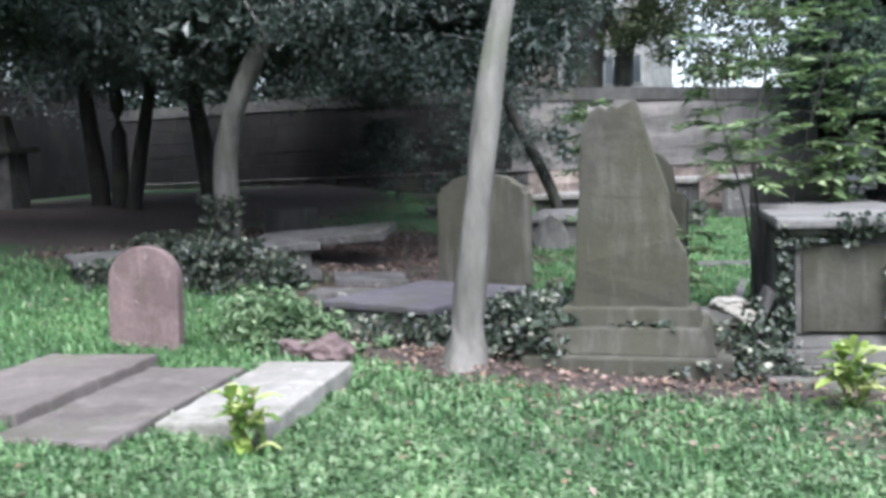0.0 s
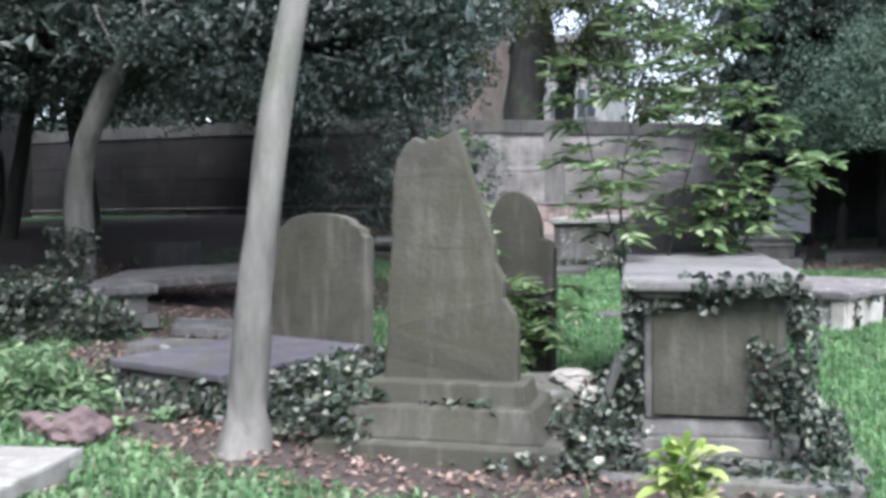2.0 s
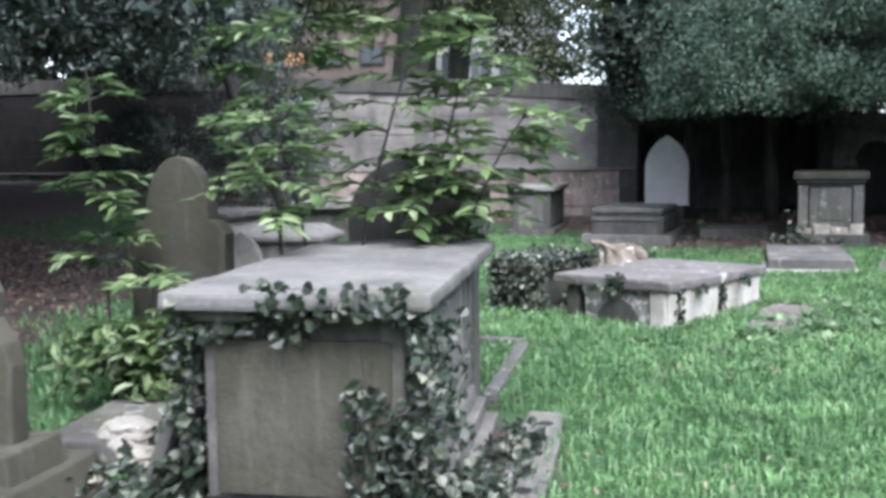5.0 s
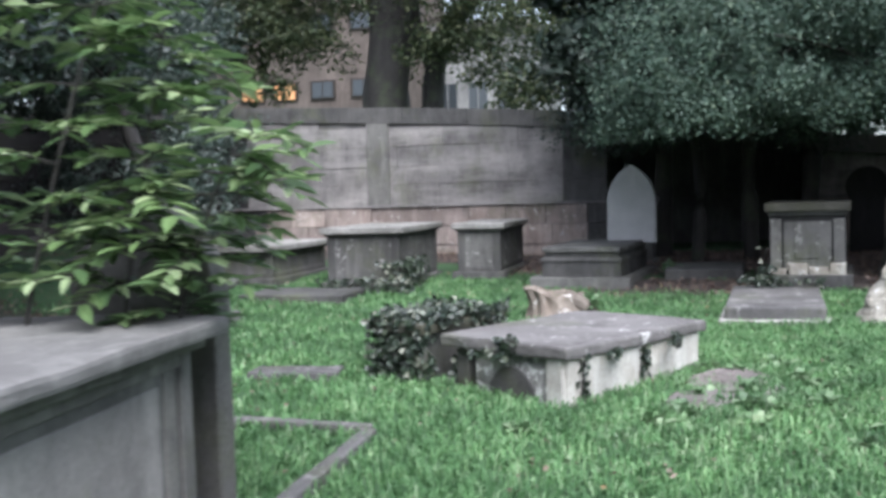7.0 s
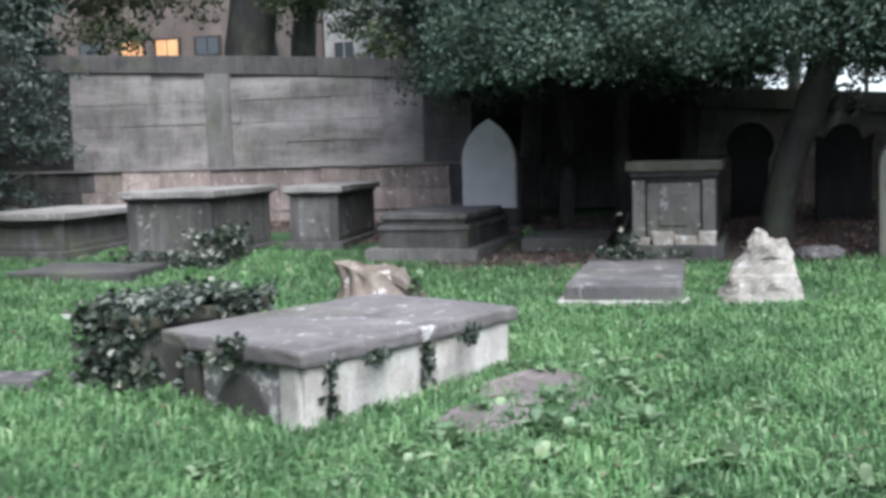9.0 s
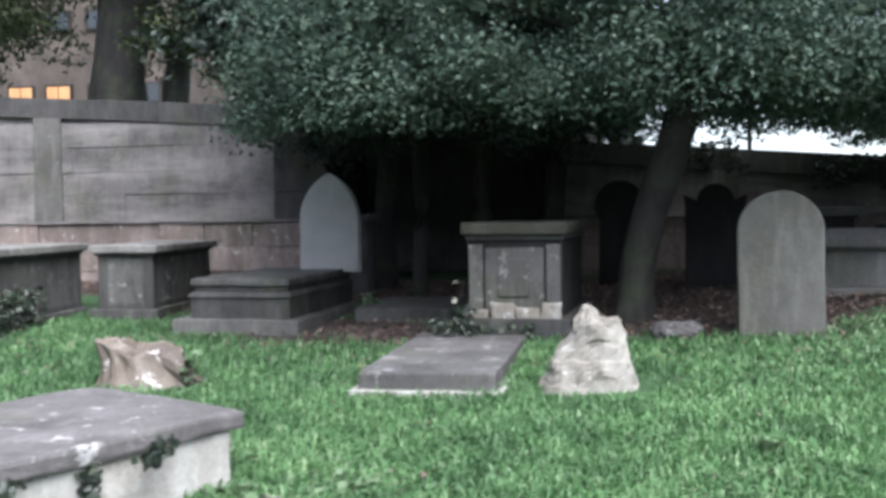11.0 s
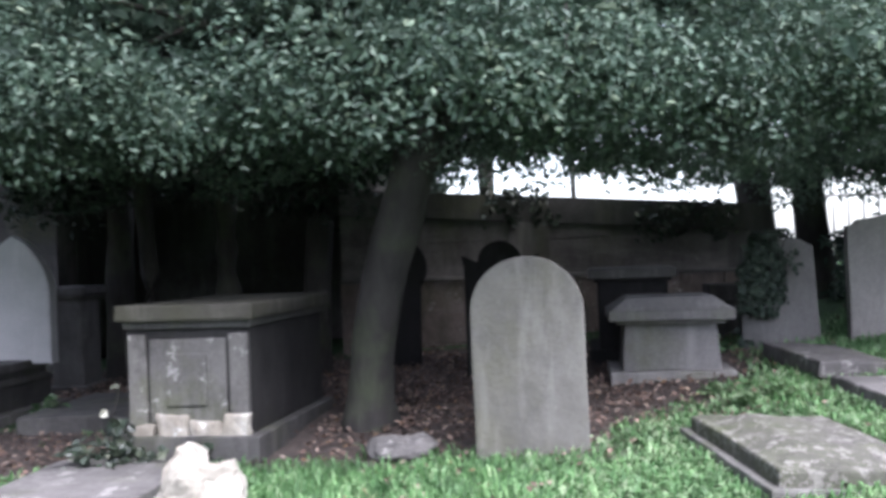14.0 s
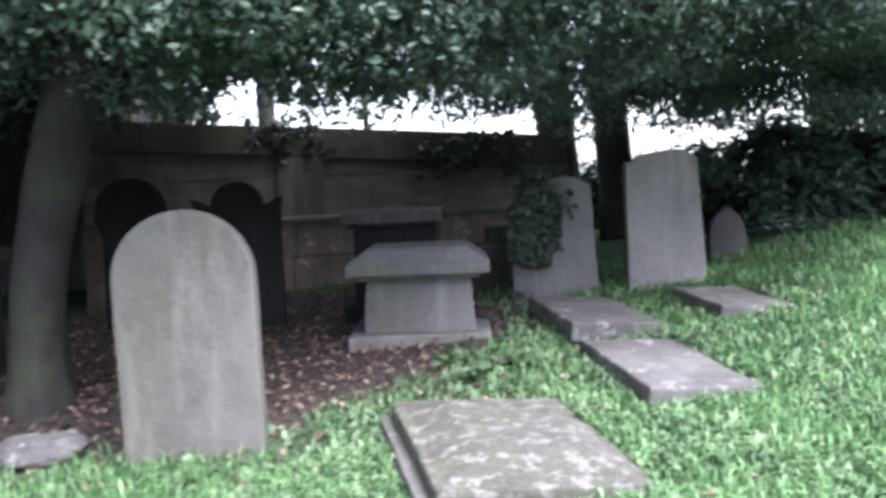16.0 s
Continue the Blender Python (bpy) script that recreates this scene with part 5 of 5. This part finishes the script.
ivy("thick ivy over one side of a headstone", [((6.86, 19.0, 1.2), (0.12, 0.09, 0.3), FRONT), ((6.77, 19.02, 1.0), (0.08, 0.1, 0.32), FRONT), ((6.98, 19.0, 1.4), (0.18, 0.1, 0.16), FRONT), ((6.98, 19.02, 1.15), (0.09, 0.06, 0.14), FRONT), ((7.0, 19.05, 1.55), (0.18, 0.1, 0.05), UP)], 1700, 0.045, 30, M_DEEP)
ivy("ivy hanging over the wall", [((5.0, 20.85, 1.95), (0.4, 0.08, 0.2), FRONT), ((6.6, 20.85, 1.75), (0.5, 0.08, 0.2), FRONT)], 350, 0.06, 31)


# ---- shrubs and small plants ----
def sapling(label, stems, leaf, material, seed, name="sapling", category="sapling", side=0.42):
    """Thin stems with arching side twigs that carry pointed leaves in pairs."""
    rng = np.random.default_rng(seed)
    base = stems[0][0][0]
    t = thing(name, label, category, *base)
    ps, us = [], []
    for pts, r, twigs in stems:
        bm = bmesh.new()
        q = smooth_path([tuple(np.array(p) - base) for p in pts], 5)
        tube(bm, q, np.linspace(r, 0.004, len(q)), 6)
        link_mesh("stem", bm, M_BARKDK).parent = t
        bm = bmesh.new()
        for k in range(twigs):
            f = rng.uniform(0.42, 1.0)
            a = np.array(q[min(int(f * (len(q) - 1)), len(q) - 1)])
            ang = rng.uniform(0, 2 * math.pi)
            L = side * rng.uniform(0.6, 1.2) * (1.15 - 0.4 * f)
            d = np.array([math.cos(ang), math.sin(ang), rng.uniform(0.05, 0.5)])
            tw = [a + d * L * s - np.array([0, 0, 0.35 * L * s * s]) for s in (0, 0.35, 0.7, 1.0)]
            tube(bm, [tuple(p) for p in tw], [0.005, 0.004, 0.003, 0.002], 5)
            for s in np.linspace(0.25, 1.0, 6):
                p = a + d * L * s - np.array([0, 0, 0.35 * L * s * s])
                for sgn in (-1, 1):
                    u = d * 0.7 + sgn * np.array([-d[1], d[0], 0]) * 0.8 + rng.normal(size=3) * 0.2 + [0, 0, -0.15]
                    ps.append(p)
                    us.append(u)
        tw = link_mesh("twig_spray", bm, M_BARKDK)
        tw.parent = t
        tagged(tw, kind="stuff")
    ps, us = np.array(ps), np.array(us)
    us /= np.linalg.norm(us, axis=1, keepdims=True)
    n = len(ps)
    s = rng.uniform(0.75, 1.25, (n, 1)) * leaf
    side_v = np.cross(us, [0, 0, 1]) + rng.normal(size=(n, 3)) * 0.25
    side_v /= np.linalg.norm(side_v, axis=1, keepdims=True)
    w = s * 0.19
    drop = np.array([0, 0, 1.0]) * s
    v = np.empty((n, 6, 3))
    v[:, 0] = ps
    v[:, 1] = ps + us * s * 0.35 + side_v * w + drop * 0.02
    v[:, 2] = ps + us * s * 0.7 + side_v * w * 0.75 - drop * 0.04
    v[:, 3] = ps + us * s - drop * 0.16
    v[:, 4] = ps + us * s * 0.7 - side_v * w * 0.75 - drop * 0.04
    v[:, 5] = ps + us * s * 0.35 - side_v * w + drop * 0.02
    b0 = (np.arange(n) * 6)[:, None]
    faces = np.concatenate([b0 + [[0, 1, 2, 3]], b0 + [[0, 3, 4, 5]]])
    me = bpy.data.meshes.new("leaves")
    me.from_pydata(v.reshape(-1, 3), [], faces.tolist())
    me.materials.append(material)
    new("leaves", me).parent = t
    return t


sapling("tall leafy sapling with fresh green pointed leaves", [
    ([(-0.42, 7.75, 0.0), (-0.45, 7.8, 0.8), (-0.5, 7.9, 1.5), (-0.35, 8.0, 2.3), (-0.2, 8.1, 3.0)], 0.014, 48),
    ([(-0.3, 8.3, 0.0), (-0.25, 8.3, 0.9), (-0.1, 8.35, 1.6), (0.1, 8.4, 2.3), (0.2, 8.4, 2.9)], 0.013, 54),
    ([(-0.1, 8.6, 0.0), (0.05, 8.5, 1.0), (0.2, 8.45, 1.6), (0.35, 8.4, 2.1)], 0.011, 44),
    ([(-0.5, 8.4, 0.0), (-0.6, 8.4, 1.0), (-0.8, 8.4, 1.8), (-0.9, 8.4, 2.5)], 0.011, 34),
    ([(0.0, 8.7, 0.0), (0.2, 8.6, 0.9), (0.42, 8.5, 1.4), (0.62, 8.45, 1.7)], 0.009, 30),
], 0.115, M_FRESH, 41, side=0.36)
sapling("slim green sapling behind the tall headstone", [
    ([(-1.7, 8.2, 0.1), (-1.72, 8.2, 0.8), (-1.76, 8.2, 1.4), (-1.8, 8.2, 2.0)], 0.01, 34),
    ([(-1.4, 8.1, 0.1), (-1.4, 8.1, 0.5), (-1.35, 8.1, 0.9)], 0.008, 24),
    ([(-1.1, 8.2, 0.1), (-1.05, 8.2, 0.5), (-1.0, 8.2, 0.85)], 0.008, 16),
], 0.12, M_FRESH, 42, side=0.3)


def rosette(label, x, y, count, leaf, height, material, seed, name="leafy_plant", category="plant", width=0.36):
    """A small tuft of broad arching leaves."""
    rng = np.random.default_rng(seed)
    t = thing(name, label, category, x, y, g(x, y) - 0.01)
    vs, fs = [], []
    for k in range(count):
        a = rng.uniform(0, 2 * math.pi)
        tilt = rng.uniform(0.15, 1.2)
        L = leaf * rng.uniform(0.7, 1.25)
        base = np.array([rng.uniform(-0.06, 0.06), rng.uniform(-0.06, 0.06), rng.uniform(0, height)])
        d = np.array([math.cos(a) * math.sin(tilt), math.sin(a) * math.sin(tilt), math.cos(tilt)])
        s = np.array([-math.sin(a), math.cos(a), 0])
        i = len(vs)
        for f, w in ((0, 0.05), (0.3, 0.8), (0.6, 1.0), (0.85, 0.55)):
            c = base + d * L * f - np.array([0, 0, 0.45 * L * f * f])
            vs += [tuple(c - s * w * L * width / 2 + [0, 0, 0.05 * L * w]), tuple(c), tuple(c + s * w * L * width / 2 + [0, 0, 0.05 * L * w])]
        vs.append(tuple(base + d * L - np.array([0, 0, 0.45 * L])))
        for r in range(3):
            j = i + r * 3
            fs += [(j, j + 1, j + 4, j + 3), (j + 1, j + 2, j + 5, j + 4)]
        fs += [(i + 9, i + 10, i + 12), (i + 10, i + 11, i + 12)]
    me = bpy.data.meshes.new("leaves")
    me.from_pydata(vs, [], fs)
    me.materials.append(material)
    me.shade_smooth()
    new("leaves", me).parent = t
    return t


rosette("yellow-green broad-leaved plant in the grass", 0.12, 5.55, 78, 0.19, 0.34, M_YELLOW, 51)
rosette("yellow-green broad-leaved plant beside the pale slab", -2.46, 3.62, 64, 0.16, 0.26, M_YELLOW, 52)
rosette("grey-green weed tuft on the stump", 0.78, 15.12, 60, 0.12, 0.22, M_WEED, 53)
rosette("green weed tuft beside the plinth", 1.25, 18.3, 40, 0.16, 0.15, M_WEED, 54)
for k, (x, y) in enumerate(((2.45, 11.55), (2.7, 11.85), (2.62, 12.5), (1.9, 11.45), (3.1, 11.3), (2.0, 12.75), (-3.0, 5.8), (-3.4, 5.9), (-2.9, 6.1), (2.9, 10.9), (2.35, 11.3), (2.75, 12.2), (1.75, 11.2), (3.3, 12.0), (2.5, 12.9), (2.28, 12.15), (2.0, 11.9), (2.3, 11.7), (2.2, 12.6), (3.6, 11.0), (1.0, 10.9), (4.4, 13.5), (6.3, 17.2), (6.6, 17.4), (6.2, 17.6))):
    rosette("pale broad-leaved weed in the lawn", x, y, 34, 0.125, 0.05, M_WEED, 60 + k, "weed", "weed")


def bush(label, blobs, count, per, leaf, material, seed, name="bush", category="bush"):
    rng = np.random.default_rng(seed)
    base = (blobs[0][0], blobs[0][1], g(blobs[0][0], blobs[0][1]))
    t = thing(name, label, category, *base)
    cen = in_ellipsoids(blobs, count, rng, 0.3) - np.array(base)
    for k in range(9):
        bm = bmesh.new()
        e = cen[rng.integers(len(cen))]
        q = smooth_path([(rng.uniform(-0.08, 0.08), rng.uniform(-0.08, 0.08), -0.03), tuple(e * [0.4, 0.4, 0.6]), tuple(e)], 3)
        tube(bm, q, np.linspace(0.014, 0.004, len(q)), 5)
        link_mesh("stem", bm, M_BARKDK).parent = t
    p, n = clumps(cen, rng.uniform(0.1, 0.2, len(cen)) * (1.3 if count > 300 else 1.0), per, rng)
    leaves("foliage", p, n, rng.uniform(0.7, 1.3, len(p)) * leaf, 0.4, material, t, rng=rng)
    return t


bush("leafy dark green laurel bush", [(9.1, 20.2, 1.25, 0.8, 0.5, 0.5), (10.3, 20.3, 1.3, 0.9, 0.6, 0.5), (9.7, 20.7, 1.6, 1.0, 0.4, 0.45), (8.6, 20.8, 1.3, 0.6, 0.4, 0.5), (11.6, 20.6, 1.35, 0.9, 0.6, 0.55)], 380, 44, 0.11, M_HOLLY, 71)
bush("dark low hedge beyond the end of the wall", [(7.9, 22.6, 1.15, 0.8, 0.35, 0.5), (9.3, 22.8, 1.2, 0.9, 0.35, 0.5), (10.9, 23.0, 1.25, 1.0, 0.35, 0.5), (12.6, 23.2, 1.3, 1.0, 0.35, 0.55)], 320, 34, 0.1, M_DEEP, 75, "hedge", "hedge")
bush("low fresh green shrub behind the tall headstone", [(-1.5, 8.1, 0.42, 0.42, 0.25, 0.22)], 22, 20, 0.1, M_FRESH, 72)
bush("pale grey-green weedy shrub beside the slate tomb", [(-3.62, 5.8, 0.36, 0.5, 0.3, 0.2)], 75, 34, 0.075, M_WEED, 73)
bush("dark bushy evergreen against the wall", [(-6.6, 19.1, 1.6, 1.2, 0.7, 1.2), (-6.8, 19.2, 3.9, 1.4, 0.8, 1.7), (-8.4, 18.8, 2.8, 1.1, 0.8, 2.1), (-5.75, 19.3, 2.3, 0.6, 0.6, 1.0)], 620, 34, 0.08, M_YEW, 74)

# ---- fallen leaves and grass ----
rng = np.random.default_rng(81)


def clear(x, y, pad=0.0):
    if any(a - pad < x < b and c - pad < y < d for a, b, c, d in foot):
        return False
    for fx, fy, w, d, turn in footprints:
        if abs(x - fx) < 1.4 and abs(y - fy) < 1.4:
            c, s = math.cos(radians(turn)), math.sin(radians(turn))
            if abs((x - fx) * c + (y - fy) * s) < w / 2 and abs((y - fy) * c - (x - fx) * s) < d / 2:
                return False
    return True


ps = []
while len(ps) < 30000:
    x, y = rng.uniform(-8, 9), rng.uniform(2.5, 20.8)
    k = litter_amount(x, y)
    if rng.uniform() < k ** 1.5 + 0.012 and (clear(x, y) or rng.uniform() < 0.05):
        ps.append((x, y, g(x, y) + rng.uniform(0.005, 0.04)))
ps = np.array(ps)
tagged(leaves("fallen_leaves", ps, rng.normal(size=ps.shape) * 0.4 + [0, 0, 1], rng.uniform(0.028, 0.06, len(ps)), 0.6, M_LITTER, rng=rng, simple=True), "brown and pinkish fallen leaves scattered on soil", "fallen leaves", kind="stuff")


def grass(name, count, x0, x1, y0, y1, tall, wide, seed, material, label, thin=1.0):
    rng = np.random.default_rng(seed)
    pts = []
    while len(pts) < count:
        x, y = rng.uniform(x0, x1), rng.uniform(y0, y1)
        edge = min(x - x0, x1 - x, y - y0, y1 - y) / 1.1 + 0.5 * noise.noise(Vector((x * 1.4, y * 1.4, seed + 7)))
        if rng.uniform() < edge and clear(x, y, 0.02) and rng.uniform() > litter_amount(x, y) * 1.5 and rng.uniform() < thin + 0.8 * noise.noise(Vector((x * 2.2, y * 2.2, seed))):
            pts.append((x, y, g(x, y) - 0.01))
    p = np.array(pts)
    n = len(p)
    a = rng.uniform(0, 2 * math.pi, n)
    lean = rng.uniform(0.2, 1.1, n)
    h = tall * rng.uniform(0.55, 1.3, n)
    w = wide * rng.uniform(0.7, 1.3, n)
    d = np.stack([np.cos(a), np.sin(a), 0 * a], 1)
    s = np.stack([-np.sin(a), np.cos(a), 0 * a], 1) * w[:, None] / 2
    up = np.array([0, 0, 1.0])
    m1 = p + d * (h * lean * 0.25)[:, None] + up * (h * 0.6)[:, None]
    tip = p + d * (h * lean * 0.9)[:, None] + up * (h * (1.05 - 0.45 * lean))[:, None]
    v = np.stack([p - s, p + s, m1 - s * 0.8, m1 + s * 0.8, tip], 1).reshape(-1, 3)
    b0 = (np.arange(n) * 5)[:, None]
    me = bpy.data.meshes.new(name)
    me.from_pydata(v, [], (b0 + [[0, 1, 3, 2]]).tolist() + (b0 + [[2, 3, 4]]).tolist())
    me.materials.append(material)
    return tagged(new(name, me), label, "grass", kind="stuff")


grass("grass", 84000, -1.2, 7.0, 5.9, 15.3, 0.09, 0.0125, 91, M_GRASS, "lush uncut green lawn grass")
grass("grass", 38000, -6.2, 3.6, 0.8, 7.2, 0.065, 0.012, 92, M_GRASS, "short thin lawn grass with weeds", 0.75)
grass("grass", 66000, 2.4, 11.5, 12.0, 20.3, 0.085, 0.0135, 93, M_GRASS, "lush uncut green lawn grass")
grass("grass", 34000, -5.2, 4.2, 12.3, 18.6, 0.075, 0.014, 94, M_GRASS, "rough green lawn grass before the tombs", 0.85)
grass("grass", 11000, -8.6, 0.2, 4.0, 14.0, 0.09, 0.02, 95, M_GRASS, "patchy green grass among graves", 0.8)
grass("grass", 14000, 1.5, 10.5, 1.0, 9.5, 0.08, 0.022, 97, M_GRASS, "open green lawn grass")
grass("weeds", 24000, -3.6, 2.6, 1.3, 6.6, 0.055, 0.032, 96, M_WEED, "grey-green clover and weeds in the lawn", 0.6)
grass("weeds", 4500, 0.9, 4.8, 9.8, 14.0, 0.06, 0.036, 98, M_WEED, "pale broad-bladed weeds in the lawn", 0.35)
grass("weeds", 9000, 4.6, 8.6, 14.8, 18.6, 0.06, 0.034, 99, M_WEED, "pale broad-bladed weeds between slabs", 0.35)

# ---- the stones of the wall ----
wr = np.random.default_rng(101)
tall_z = [LEDGE]
while tall_z[-1] < 3.6:
    tall_z.append(tall_z[-1] + wr.uniform(0.27, 0.36))
# The westmost run is black so that it looks deeply shaded.
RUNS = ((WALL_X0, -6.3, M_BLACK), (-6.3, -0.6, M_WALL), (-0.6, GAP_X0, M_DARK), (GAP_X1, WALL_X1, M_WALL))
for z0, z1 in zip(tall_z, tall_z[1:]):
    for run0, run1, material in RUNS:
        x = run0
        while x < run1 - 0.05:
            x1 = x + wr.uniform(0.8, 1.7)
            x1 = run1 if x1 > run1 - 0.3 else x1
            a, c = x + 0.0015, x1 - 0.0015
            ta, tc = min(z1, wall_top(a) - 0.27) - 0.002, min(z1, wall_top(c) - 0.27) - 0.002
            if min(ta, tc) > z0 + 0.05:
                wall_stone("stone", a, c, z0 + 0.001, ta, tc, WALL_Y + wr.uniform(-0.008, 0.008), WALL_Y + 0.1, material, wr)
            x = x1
low_z = [0.0, 0.3, 0.6, 0.92, 1.235]
for run0, run1 in ((WALL_X0, GAP_X0), (GAP_X1, WALL_X1)):
    n = math.ceil((run1 - run0) / 1.22)
    for k in range(n):
        x, x1 = run0 + (run1 - run0) * k / n, run0 + (run1 - run0) * (k + 1) / n - 0.005
        wall_stone("coping_stone", x, x1, wall_top(x) - 0.268, wall_top(x), wall_top(x1), WALL_Y - 0.03, WALL_Y + 0.5, M_DARK, wr, z0b=wall_top(x1) - 0.268)
        wall_stone("ledge_stone", x, x1, 1.238, 1.275, 1.275, WALL_Y - 0.115, WALL_Y + 0.02, M_WALL, wr)
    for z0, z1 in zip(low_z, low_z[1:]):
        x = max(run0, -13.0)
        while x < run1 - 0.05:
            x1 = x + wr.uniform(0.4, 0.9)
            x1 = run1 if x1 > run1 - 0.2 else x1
            # Plinth stones west of -6.4 are darkened to imitate shade under the trees.
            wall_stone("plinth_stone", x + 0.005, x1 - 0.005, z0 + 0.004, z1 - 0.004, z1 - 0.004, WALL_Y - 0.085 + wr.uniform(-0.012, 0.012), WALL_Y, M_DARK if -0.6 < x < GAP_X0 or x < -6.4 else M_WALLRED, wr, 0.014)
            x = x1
# Pilasters get a greyer stone than the wall, to look like shadowed strips.
for xc in (-3.78, 5.05):
    wall_stone("pilaster", xc - 0.2, xc + 0.2, 1.28, wall_top(xc - 0.2) - 0.27, wall_top(xc + 0.2) - 0.27, WALL_Y - 0.035, WALL_Y + 0.02, M_GREY, wr)
